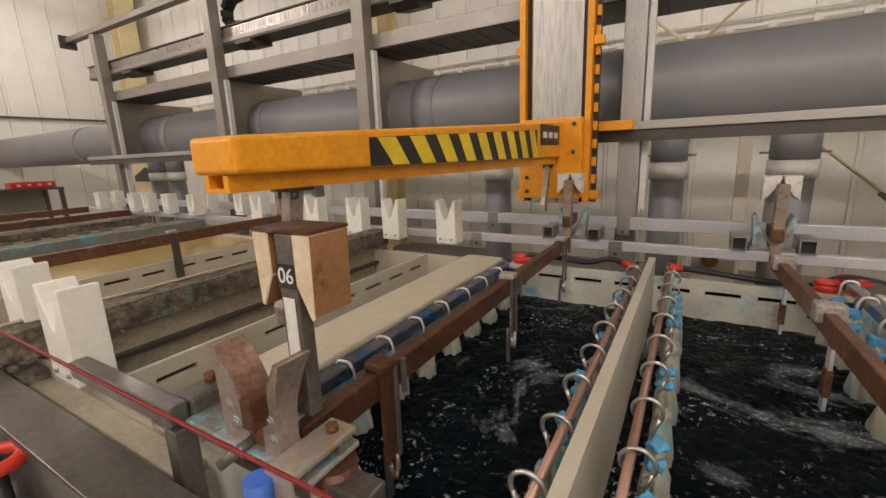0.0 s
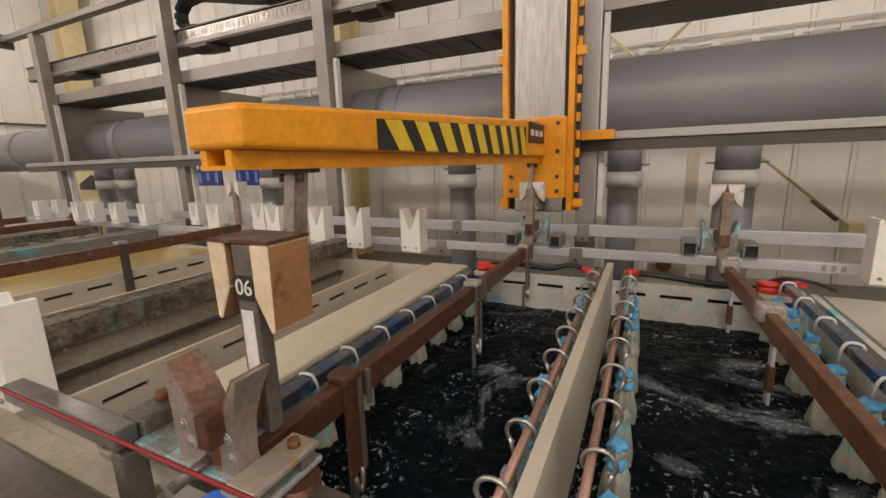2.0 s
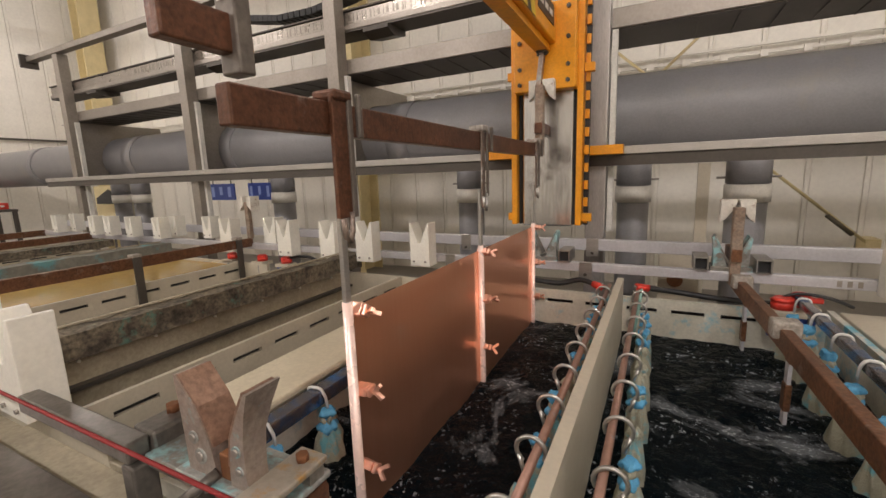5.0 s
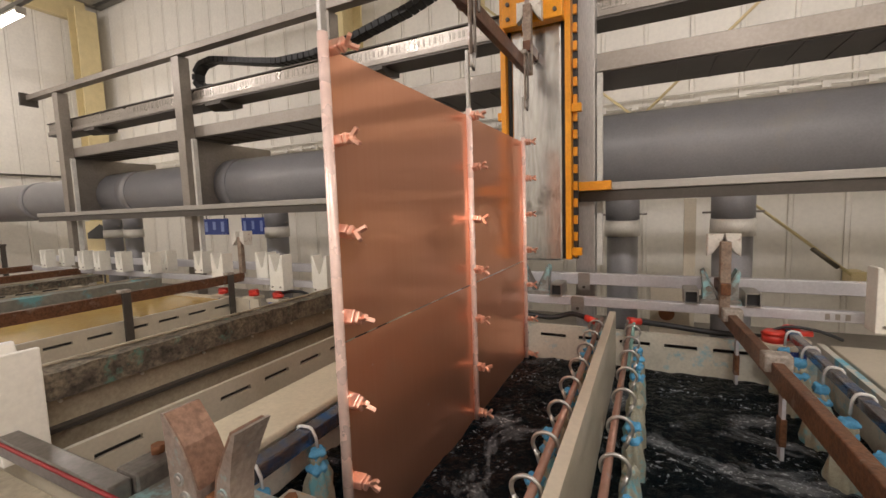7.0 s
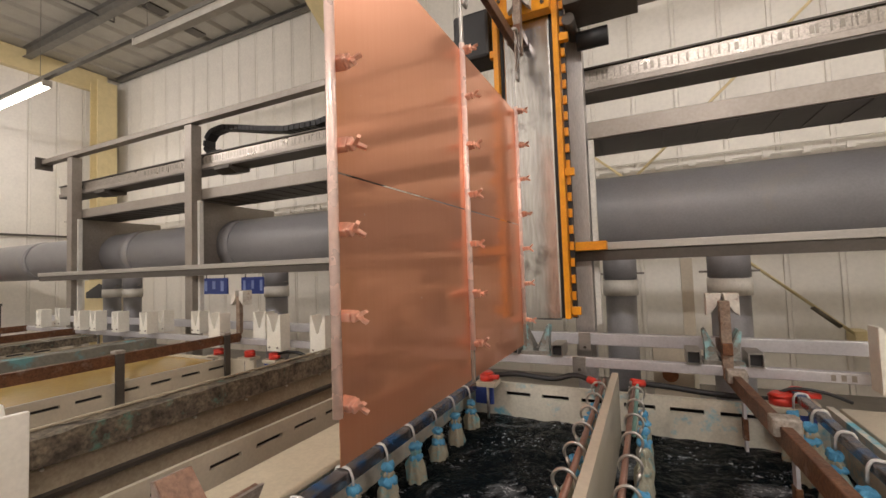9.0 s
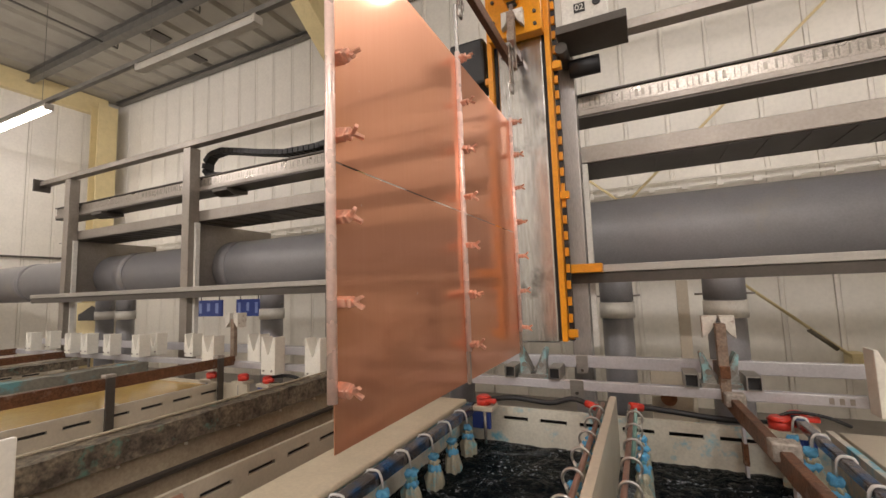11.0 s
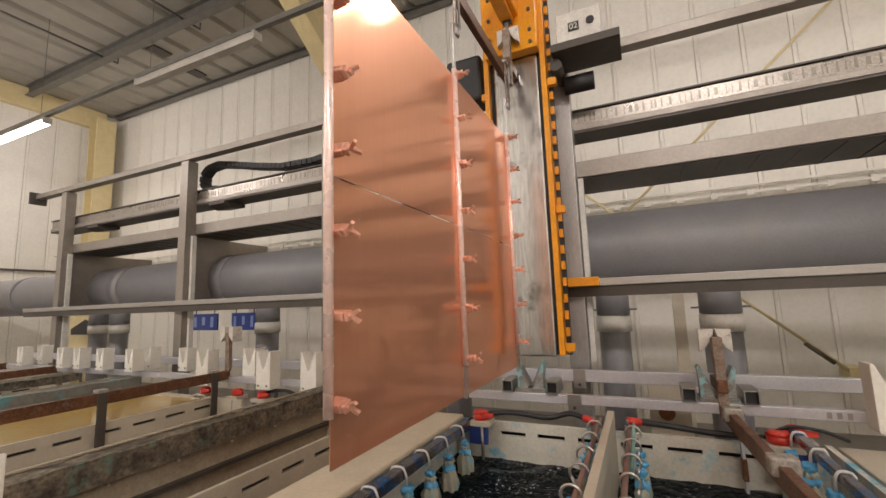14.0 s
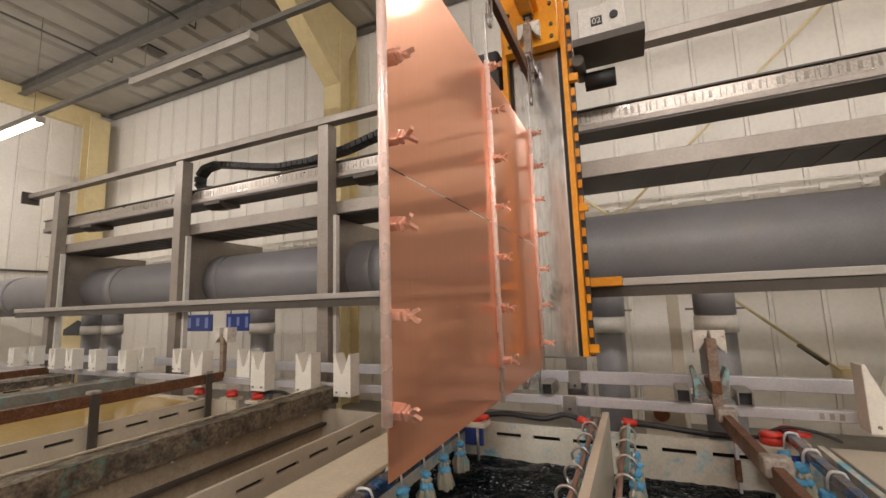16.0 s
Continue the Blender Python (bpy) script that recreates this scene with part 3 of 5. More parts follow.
def duct():
    y, z, r = 2.98, 1.775, 0.262
    d = thing("exhaust_duct", (0, y, z), "wide grey PVC exhaust duct with sleeve joints and drop pipes", "duct")
    part("main_pipe", rod(B(), (-11.6, y, z), (6.8, y, z), r, 48), M["pvc"], d)
    for x in (-7.75, -5.35, -3.70, -1.80):
        part("sleeve", rod(B(), (x - 0.09, y, z), (x + 0.09, y, z), r + 0.007, 48), M["pvc"], d)
    for x, rr in ((-5.98, 0.09), (-5.55, 0.09), (-3.21, 0.10), (-1.29, 0.095), (-0.192, 0.092), (0.395, 0.1), (2.2, 0.1)):
        p = part("drop_pipe", rod(B(), (x, y - 0.05, 0.3), (x, y - 0.05, z - r + 0.06), rr, 24), M["pvc"], d)
        part("coupling", rod(B(), (x, y - 0.05, 1.268), (x, y - 0.05, 1.366), rr + 0.013, 24), M["pvc_light"], p)
        part("flange", rod(B(), (x, y - 0.05, 1.372), (x, y - 0.05, z - r + 0.05), rr + 0.008, 24), M["pvc"], p)
        for s in (-1, 1):
            part("lug", rod(B(), (x + s * rr, y - 0.05, 1.405), (x + s * (rr + 0.05), y - 0.05, 1.405), 0.006, 8), M["frame"], p)


duct()

# rails along the back of the tanks
def tank_rail(y0, y1, z0, z1, label):
    x0, x1 = -5.9, 0.79
    r = thing("tank_rail", (-2.8, y0, z0), label, "rail", "tank rails")
    part("tube", box(B(), x0, x1, y0, y1, z0, z1, 0.003), M["rail"], r)
    for x in (x0, x1):
        part("end_cap", box(B(), x - 0.006, x + 0.006, y0 + 0.002, y1 - 0.002, z0 + 0.002, z1 - 0.002), M["frame_dark"], r)
    for x in (-4.9, -2.9, -1.05, -0.34):
        part("clamp_plate", box(B(), x - 0.03, x + 0.03, y0 - 0.006, y0 - 0.001, z0 - 0.03, z1 + 0.006, 0.002), M["steel"], r)
        part("bolt", rod(B(), (x, y0 - 0.012, z0 - 0.012), (x, y0 - 0.005, z0 - 0.012), 0.008, 6), M["frame_dark"], r)
    return r


low_rail = tank_rail(2.06, 2.10, 0.996, 1.037, "square stainless rail behind the tanks with a faded label")
tank_rail(2.28, 2.32, 1.06, 1.118, "square stainless rail in front of the gantry posts")
for i in range(3):
    part("print_bar", box(B(), 0.57 + i * 0.03, 0.585 + i * 0.03, 2.0585, 2.0595, 1.005, 1.028), M["frame"], low_rail)

# ---- tanks ----
RIM, SLOT_Z, WATER = 0.918, 0.867, 0.755
Y0, Y1 = 0.42, 1.97


def slotted_wall_y(bm, x0, x1, z0, z1, first, count, pitch=0.166, length=0.118, h=0.0155):
    """A wall that runs away from the walkway, pierced by a row of overflow slots."""
    zs0, zs1 = SLOT_Z - h / 2, SLOT_Z + h / 2
    box(bm, x0, x1, Y0, Y1, z0, zs0)
    box(bm, x0, x1, Y0, Y1, zs1, z1)
    edge = Y0
    for i in range(count):
        a = first + i * pitch - length / 2
        box(bm, x0, x1, edge, a, zs0, zs1)
        edge = a + length
    box(bm, x0, x1, edge, Y1, zs0, zs1)


def slotted_wall_x(bm, y0, y1, z0, z1, xa, xb, first, count, pitch=0.166, length=0.105, h=0.019):
    zs0, zs1 = SLOT_Z - h / 2, SLOT_Z + h / 2
    box(bm, xa, xb, y0, y1, z0, zs0)
    box(bm, xa, xb, y0, y1, zs1, z1)
    edge = xa
    for i in range(count):
        a = first + i * pitch - length / 2
        box(bm, edge, a, y0, y1, zs0, zs1)
        edge = a + length
    box(bm, edge, xb, y0, y1, zs0, zs1)


def copper_tank():
    t = thing("plating_tank", (-0.15, 1.2, 0), "cream plastic copper plating tank, blue-stained inside, full of dark bath", "tank")
    bm = B()
    slotted_wall_x(bm, Y1, Y1 + 0.02, 0.3, RIM, -0.90, 0.53, -0.616, 7, 0.1752, 0.121)
    part("back_wall", bm, M["tankwall"], t)
    # Added black sheet: stands for the shade seen through the back slots.
    part("overflow_box", box(B(), -0.90, 0.53, Y1 + 0.07, Y1 + 0.085, 0.3, RIM - 0.02), M["rubber_and_shade"], t)
    part("left_wall", box(B(), -0.915, -0.90, Y0, Y1 + 0.02, 0.3, RIM - 0.004), M["tankwall"], t)
    # Rim board takes the brightened cream, as if lit from above.
    part("rim_board", box(B(), -1.06, -0.86, Y0 - 0.02, Y1 + 0.005, RIM - 0.002, RIM + 0.02, 0.006), M["cream_lit"], t)
    part("right_wall", box(B(), 0.53, 0.55, Y0, Y1 + 0.02, 0.3, RIM + 0.01), M["tankwall"], t)
    part("front_wall", box(B(), -0.90, 0.53, Y0 - 0.02, Y0, 0.3, RIM), M["tankwall"], t)
    part("tank_floor", box(B(), -0.90, 0.53, Y0, Y1, 0.28, 0.3), M["tankwall"], t)
    part("divider", slab(B(), [(-0.187, 0.5), (-0.187, 1.015), (-0.162, 1.015), (-0.162, 0.5)], "y", Y0 + 0.02, 1.91), M["cream"], t,
         "tall cream plastic dividing board")


copper_tank()


def bath(name, x0, x1, y0, y1, z, material, label, amp=0.009, nx=110, ny=190):
    bm = B()
    vs = [[bm.verts.new((x0 + (x1 - x0) * i / nx, y0 + (y1 - y0) * j / ny, 0)) for i in range(nx + 1)] for j in range(ny + 1)]
    for row in vs:
        for v in row:
            p = Vector((v.co.x * 5, v.co.y * 5, 0.3))
            q = Vector((v.co.x * 14, v.co.y * 14, 4.3))
            v.co.z = z + amp * noise.noise(p) + amp * 0.8 * noise.noise(q) + amp * 0.45 * noise.noise(q * 2.7)
    for j in range(ny):
        for i in range(nx):
            bm.faces.new((vs[j][i], vs[j][i + 1], vs[j + 1][i + 1], vs[j + 1][i])).smooth = True
    ob = new(name, mesh_of(name, bm, material))
    return tagged(ob, label, "liquid", kind="stuff")


bath_a = bath("plating_bath_water", -0.905, -0.176, Y0 - 0.016, Y1 + 0.016, WATER, M["water"], "dark agitated plating solution with streaks of foam")
bath_c = bath("plating_bath_water", -0.173, 0.535, Y0 - 0.016, Y1 + 0.016, WATER, M["water"], "dark agitated plating solution with streaks of foam")


def rinse_tank(xr, xl, label, liquid=None, first=0.59):
    """A narrow rinse tank: slotted wall at xr, inner wall at xl, gutter towards the next tank."""
    t = thing("rinse_tank", ((xr + xl) / 2, 1.2, 0), label, "tank", "rinse tanks")
    bm = B()
    slotted_wall_y(bm, xr - 0.015, xr, 0.3, RIM, first, 8, 0.18)
    part("slotted_wall", bm, M["cream"], t)
    # Added black strip behind the slots, so the openings read as shaded.
    part("overflow_duct", box(B(), xr - 0.04, xr - 0.0155, Y0 + 0.01, Y1 - 0.01, SLOT_Z - 0.03, SLOT_Z + 0.03), M["rubber_and_shade"], t)
    # Darker cream here holds the deep tank's shade as well as grime.
    part("inner_wall", box(B(), xl - 0.02, xl, Y0, Y1, 0.3, RIM + 0.01, 0.003), M["dusty_shaded_cream"], t)
    part("back_wall", box(B(), xl - 0.02, xr + 0.26, Y1, Y1 + 0.02, 0.3, RIM - 0.004), M["cream"], t)
    part("front_wall", box(B(), xl - 0.02, xr + 0.26, Y0 - 0.02, Y0, 0.3, RIM - 0.004), M["cream"], t)
    part("tank_floor", box(B(), xl - 0.02, xr + 0.26, Y0, Y1, 0.28, 0.3), M["cream"], t)
    part("plinth", box(B(), xl + 0.02, xr + 0.2, Y0 + 0.05, Y1 - 0.05, 0, 0.28), M["frame_dark"], t)
    part("gutter_floor", box(B(), xr, xr + 0.26, Y0, Y1, 0.62, 0.64), M["cream"], t)
    if not liquid:
        part("lip", box(B(), xl, xl + 0.03, Y0, Y1, RIM - 0.09, RIM - 0.075), M["frame_dark"], t)
    return t


rinse_tank(-1.315, -1.70, "empty cream plastic rinse tank with a slotted overflow wall")
rinse_tank(-2.65, -3.35, "cream plastic tank of yellow bath with a slotted overflow wall", True, 0.635)
bath("yellow_bath_liquid", -3.345, -2.67, Y0 + 0.001, Y1 - 0.001, 0.895, M["liquid"], "still yellow-brown bath in a cream tank", 0.001, 20, 30)
rinse_tank(-3.75, -4.15, "empty cream plastic rinse tank with a slotted overflow wall")
rinse_tank(-4.9, -5.5, "cream plastic tank with a slotted overflow wall")
single("tank_deck", box(B(), -2.38, -1.83, Y0 - 0.02, Y1, 0.66, 0.68), M["cream"], "cream plastic cover between two tanks", "cover")


def plank(x0, x1, z0, z1, material, label):
    bm = B()
    n = 40
    prof = [(x0, z0), (x0, z1), (x1, z1), (x1, z0)]
    rows = []
    for i in range(n + 1):
        y = 0.12 + (2.052 - 0.12) * i / n
        rows.append([bm.verts.new((px + random.uniform(-0.004, 0.004), y, pz + random.uniform(-0.004, 0.004))) for px, pz in prof])
    for a, b in zip(rows, rows[1:]):
        for j in range(4):
            bm.faces.new((a[j], b[j], b[(j + 1) % 4], a[(j + 1) % 4]))
    bm.faces.new(rows[0][::-1])
    bm.faces.new(rows[-1])
    bmesh.ops.recalc_face_normals(bm, faces=bm.faces[:])
    d = single("drip_board", bm, material, label, "board", "drip boards")
    edge = B()
    box(edge, x0 - 0.004, x0 + 0.012, 0.125, 2.047, z1 + 0.002, z1 + 0.010, 0.003)
    part("worn_arris", edge, M["dusty_shaded_cream"], d, "pale worn upper edge")
    return d


def studs(x, z, ys):
    for y in ys:
        bm = rod(B(), (x - 0.004, y, z), (x + 0.008, y, z), 0.0055, 8)
        single("stud", bm, M["white"], "small white plastic stud on the tank's edge", "stud", "white studs")


studs(-1.70, 0.915, (0.62, 0.86, 1.1, 1.34, 1.58, 1.82))
plank(-1.745, -1.655, 0.935, 1.022, M["dirty"], "thick corroded drip board between the tanks, crusted green and grey")
plank(-3.72, -3.58, 0.935, 1.0, M["dirty_blue"], "thick drip board between the tanks, crusted pale blue")
plank(-4.6, -4.45, 0.935, 0.995, M["dirty"], "thick corroded drip board between the tanks, crusted grey")


# ---- V supports ----
def v_block(x, y, z=0.94, h=0.235, w=0.06):
    t = thing("v_support", (x, y, z), "white plastic V-notched support block bolted to the tank rail", "support block", "white V blocks")
    d = 0.0425
    bm = slab(B(), [(x - w, z), (x + w, z), (x + w, z + h), (x + w * 0.8, z + h), (x + 0.006, z + h - 0.11), (x - 0.006, z + h - 0.11),
                    (x - w * 0.8, z + h), (x - w, z + h)], "y", y - d, y + d)
    bmesh.ops.bevel(bm, geom=bm.edges[:], offset=0.003, segments=2, affect="EDGES", profile=0.5)
    part("block", bm, M["white"], t)
    for s in (-1, 1):
        part("bolt", rod(B(), (x + s * 0.035, y - d - 0.006, z + 0.025), (x + s * 0.035, y - d + 0.002, z + 0.025), 0.006, 8), M["frame"], t)
    return t


first_v = v_block(-1.195, 2.015)
first_v.location.z = 0.984
small_v = v_block(-4.35, 2.015, 1.045, 0.17, 0.05)
for x, y in ((-1.568, 2.015), (-1.848, 2.015), (-2.213, 2.015), (-2.49, 2.145), (-2.784, 2.015), (-3.18, 2.145), (-3.62, 2.145), (-3.62, 2.015), (-4.012, 2.015),
             (-4.61, 2.015), (-5.27, 2.145), (-5.307, 2.015)):
    copy_thing(first_v, pose(x, y, 0.984)) if x > -3.0 else copy_thing(small_v, pose(x, y, 1.045))
front_v = v_block(-1.36, 0.400, 0.945, 0.245, 0.0725)
copy_thing(front_v, pose(-1.80, 0.44, 0.945))
copy_thing(first_v, pose(0.742, 2.015, 0.984))


def saddle(x, y):
    """A pair of steel cheeks that form a V, on a base between two square tubes."""
    s = thing("contact_saddle", (x, y, 0.97), "corroded steel V saddle with copper contact faces, crusted pale blue", "saddle", "contact saddles")
    d = 0.033
    z = 1.055
    part("base_plate", box(B(), x - 0.074, x + 0.074, y - 0.05, y + 0.05, z - 0.02, z, 0.002), M["saddle"], s)
    for k in (-1, 1):
        part("cheek", slab(B(), [(x + k * 0.012, z), (x + k * 0.064, z), (x + k * 0.062, z + 0.05), (x + k * 0.070, z + 0.118), (x + k * 0.064, z + 0.124), (x + k * 0.045, z + 0.080), (x + k * 0.026, z + 0.04)],
                           "y", y - d, y + d), M["crust"], s)
        part("contact_face", slab(B(), [(x + k * 0.0115, z + 0.012), (x + k * 0.0255, z + 0.041), (x + k * 0.0445, z + 0.081), (x + k * 0.0635, z + 0.125), (x + k * 0.058, z + 0.127),
                                        (x + k * 0.039, z + 0.084), (x + k * 0.019, z + 0.043), (x + k * 0.004, z + 0.012)], "y", y - d - 0.002, y + d + 0.002),
             M["saddle"], s)
        part("bolt", rod(B(), (x + k * 0.042, y - d - 0.008, z + 0.045), (x + k * 0.042, y - d + 0.002, z + 0.045), 0.012, 10), M["saddle"], s)
        xc = x + k * 0.108
        t = 0.005
        bm = B()
        box(bm, xc - 0.027, xc + 0.027, y - 0.07, y + 0.07, 1.09, 1.09 + t)
        box(bm, xc - 0.027, xc + 0.027, y - 0.07, y + 0.07, 1.037, 1.037 + t)
        box(bm, xc - 0.027, xc - 0.027 + t, y - 0.07, y + 0.07, 1.042, 1.09)
        box(bm, xc + 0.027 - t, xc + 0.027, y - 0.07, y + 0.07, 1.042, 1.09)
        part("square_tube", bm, M["steel"], s)
        # Black block inside the open tube paints its shaded interior.
        part("tube_bung", box(B(), xc - 0.0218, xc + 0.0218, y - 0.05, y + 0.05, 1.0424, 1.0896), M["rubber_and_shade"], s)
    return s


def front_saddle(x, y, z):
    """The saddle by the walkway: two thin cheeks with a worn contact pad, drilled and bolted."""
    s = thing("contact_saddle", (x, y, z), "corroded steel V saddle with copper contact faces, crusted pale blue", "saddle", "contact saddles")
    part("base_plate", box(B(), x - 0.10, x + 0.062, y - 0.012, y + 0.075, z - 0.012, z, 0.002), M["crust"], s)

    def hollow(bm, deep, waist):
        """Draw the back edge in towards the middle of the height."""
        for v in bm.verts:
            if v.co.y > y + deep * 0.5:
                u = (v.co.z - z) / 0.155
                v.co.y = y + waist + (deep - waist) * max(0.0, (u - 0.35) / 0.65) ** 1.3
        return bm

    def cheek(inner, outer, deep, waist, holes):
        bm = slab(B(), [*inner, *outer[::-1]], "y", y, y + deep)
        c = part("cheek", hollow(bm, deep, waist), M["cheek"], s)
        for hx, hz, r in holes:
            part("bolt_hole", rod(B(), (hx, y - 0.0025, hz), (hx, y + 0.002, hz), r * 1.25, 14), M["crust"], c)
            part("bolt", rod(B(), (hx, y - 0.005, hz), (hx, y + 0.001, hz), r * 0.8, 8), M["frame"], c)
    left_in = [(x - 0.012, z), (x - 0.022, z + 0.05), (x - 0.030, z + 0.072), (x - 0.048, z + 0.108), (x - 0.086, z + 0.152)]
    left_out = [(x - 0.080, z), (x - 0.082, z + 0.05), (x - 0.084, z + 0.085), (x - 0.087, z + 0.12), (x - 0.0905, z + 0.151)]
    cheek(left_in, left_out, 0.052, 0.050, ((x - 0.058, z + 0.058, 0.008), (x - 0.046, z + 0.030, 0.010)))
    right_in = [(x + 0.016, z), (x + 0.017, z + 0.028), (x + 0.026, z + 0.078), (x + 0.045, z + 0.118), (x + 0.064, z + 0.152)]
    right_out = [(x + 0.053, z), (x + 0.051, z + 0.028), (x + 0.052, z + 0.078), (x + 0.060, z + 0.118), (x + 0.070, z + 0.152)]
    cheek(right_in, right_out, 0.060, 0.036, ((x + 0.037, z + 0.060, 0.007), (x + 0.040, z + 0.030, 0.006)))

    def pad(line, k):
        bm = slab(B(), [(p + k * 0.0005, h) for p, h in line] + [(p + k * 0.006, h + 0.001) for p, h in line[::-1]], "y", y + 0.002, y + 0.054)
        part("contact_face", bm, M["contact"], s, "worn copper contact face")
    pad(left_in[1:], 1)
    pad(right_in[1:], -1)
    part("foot_block", box(B(), x - 0.011, x + 0.0155, y + 0.004, y + 0.05, z + 0.001, z + 0.042, 0.002), M["rust"], s)
    return s


BAR_A, BAR_B, BAR_Z = -0.565, 0.30, 1.05
saddle(-0.548, 2.12)
saddle(0.235, 2.12)
front_saddle(-0.594, 0.352, 1.034)


# ---- flight bars ----
def flight_bar(x, number, label, racks, panels):
    """A plating flight bar: main bar, end hooks, guide posts, hanging racks."""
    z = BAR_Z if panels else 1.033
    brown = M["bardark"] if panels else M["brown"]
    f = thing("flight_bar", (x, 1.2, z), label, "flight bar", "flight bars")
    part("main_bar", box(B(), x - 0.014, x + 0.014, 0.40, 2.06, z - 0.056, z, 0.003), brown, f)
    part("end_bar", box(B(), x - 0.018, x + 0.008, 0.325, 0.45, z + 0.038, z + 0.088, 0.003), brown, f)
    part("end_bar", box(B(), x - 0.018, x + 0.018, 2.04, 2.2, z + 0.05, z + 0.10, 0.003), brown, f)
    for y, near in ((0.434, True), (2.07, False)):
        post = part("guide_post", box(B(), x - 0.019, x + 0.019, y - 0.016, y + (0.010 if near else 0.022), z - (-0.012 if near else 0.05), z + (0.309 if near else 0.27), 0.003), M["postdark"] if near else M["rustpost"], f)
        if near:
            part("top_plate", box(B(), x - 0.067, x + 0.056, y - 0.018, y + 0.064, z + 0.310, z + 0.315), brown, post)
        zt, zb = z + (0.309 if near else 0.30), z + (0.182 if near else 0.24)
        for k in (-1, 1):
            bx = x - 0.007 if near else x
            low = 0.010 if k < 0 else 0.0
            if near:
                shape = [(bx + k * 0.026, zt), (bx + k * 0.062, zt), (bx + k * 0.058, zb + low), (bx + k * 0.052, zb - 0.004 + low), (bx + k * 0.026, zb + 0.05 + low)]
            else:
                shape = [(bx + k * 0.002, zt), (bx + k * 0.06, zt), (bx + k * 0.06, zt - 0.095), (bx + k * 0.04, zt - 0.08), (bx + k * 0.01, zt - 0.035)]
            bm = slab(B(), shape, "y", y - 0.017 if near else y + 0.023, y + 0.064)
            bmesh.ops.bevel(bm, geom=bm.edges[:], offset=0.002, segments=1, affect="EDGES")
            bm.normal_update()
            # Side faces get the darker brown, fronts the paler plastic.
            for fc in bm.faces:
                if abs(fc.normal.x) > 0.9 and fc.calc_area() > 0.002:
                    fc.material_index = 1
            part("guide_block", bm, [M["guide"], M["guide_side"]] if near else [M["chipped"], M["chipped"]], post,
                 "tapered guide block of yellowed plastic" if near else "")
        if near and number:
            part("number_plate", box(B(), x - 0.0185, x + 0.0185, y - 0.0175, y - 0.0165, z + 0.225, z + 0.263), M["black"], post, "black number plate")
            text_mesh(number, 0.034, M["label"], f, pose(0, y - 1.2 - 0.018, 0.244, 90, 0, 0))
            part("label_strip", box(B(), x - 0.012, x + 0.012, y - 0.0175, y - 0.0165, z + 0.105, z + 0.210), M["label"], post, "blank white label strip")
    rx = x + 0.004
    for y in racks:
        if panels:
            strap = M["strap"] if y != racks[0] else brown
            low = 0.205 if y != racks[0] else 0.17
            wide = 0.0 if y != racks[0] else 0.008
            r = part("rack_hanger", box(B(), x + 0.015, x + 0.021 + wide * 0.4, y - 0.017 - wide, y + 0.009 + wide, z - 0.03 - low, z + 0.012, 0.002), strap, f, "worn steel rack strap")
            bow = sweep(B(), [(x + 0.025, y + 0.006, z - 0.19), (x + 0.026, y + 0.004, z - 0.225), (x + 0.026, y - 0.004, z - 0.243), (x + 0.025, y - 0.013, z - 0.235),
                              (x + 0.024, y - 0.016, z - 0.20)], 0.0055, 8)
            part("hook_bow", bow, M["steel"] if y != racks[0] else M["strap"], r)
            part("rear_strap", box(B(), x + 0.022, x + 0.029, y + 0.010, y + 0.022, z - 0.20, z + 0.010, 0.002), M["postdark"], r)
            part("hook", box(B(), x - 0.022, x + 0.030, y - 0.024, y + 0.024, z + 0.001, z + 0.02, 0.006), M["cap"] if y != racks[0] else brown, r)
            part("hook_tail", box(B(), x + 0.030, x + 0.040, y + 0.026, y + 0.038, z - 0.06, z + 0.016, 0.003), M["postdark"], r)
            part("rear_lip", box(B(), x - 0.024, x - 0.0145, y - 0.016, y + 0.016, z - 0.05, z + 0.0005, 0.002), strap, r)
        else:
            r = part("rack_hanger", box(B(), x + 0.015, x + 0.026, y - 0.02, y + 0.02, z - 0.10, z + 0.012, 0.002), brown, f)
            part("hook", box(B(), x - 0.03, x + 0.036, y - 0.026, y + 0.026, z - 0.03, z + 0.02, 0.006), M["cap"], r)
            part("hook_tail", box(B(), x + 0.0265, x + 0.042, y + 0.03, y + 0.046, z - 0.08, z + 0.012, 0.003), brown, r)
            part("hook_arm", box(B(), x + 0.0265, x + 0.040, y - 0.01, y + 0.046, z - 0.012, z + 0.004, 0.003), brown, r)
        if panels:
            part("rack_rod", rod(B(), (rx, y, z - 0.36), (rx, y, z - 1.395), 0.010, 16), M["rod"], r, "copper-plated rack rod")
            part("rod_end", box(B(), rx - 0.005, rx + 0.005, y - 0.008, y + 0.008, z - 0.365, z - 0.18, 0.002), M["steel"], r)
            if y != racks[0]:
                part("rod_tip", box(B(), rx - 0.006, rx + 0.006, y - 0.006, y + 0.006, z - 1.50, z - 1.39, 0.002), M["frame"], r)
        else:
            part("rack_rod", box(B(), x + 0.016, x + 0.025, y - 0.014, y + 0.014, z - 0.75, z - 0.101), M["rail"], r)
            part("rack_sleeve", box(B(), x + 0.012, x + 0.029, y - 0.016, y + 0.016, z - 0.24, z - 0.16, 0.003), brown, r)
    if not panels:
        return f
    gap = 0.006
    top = z - 0.379
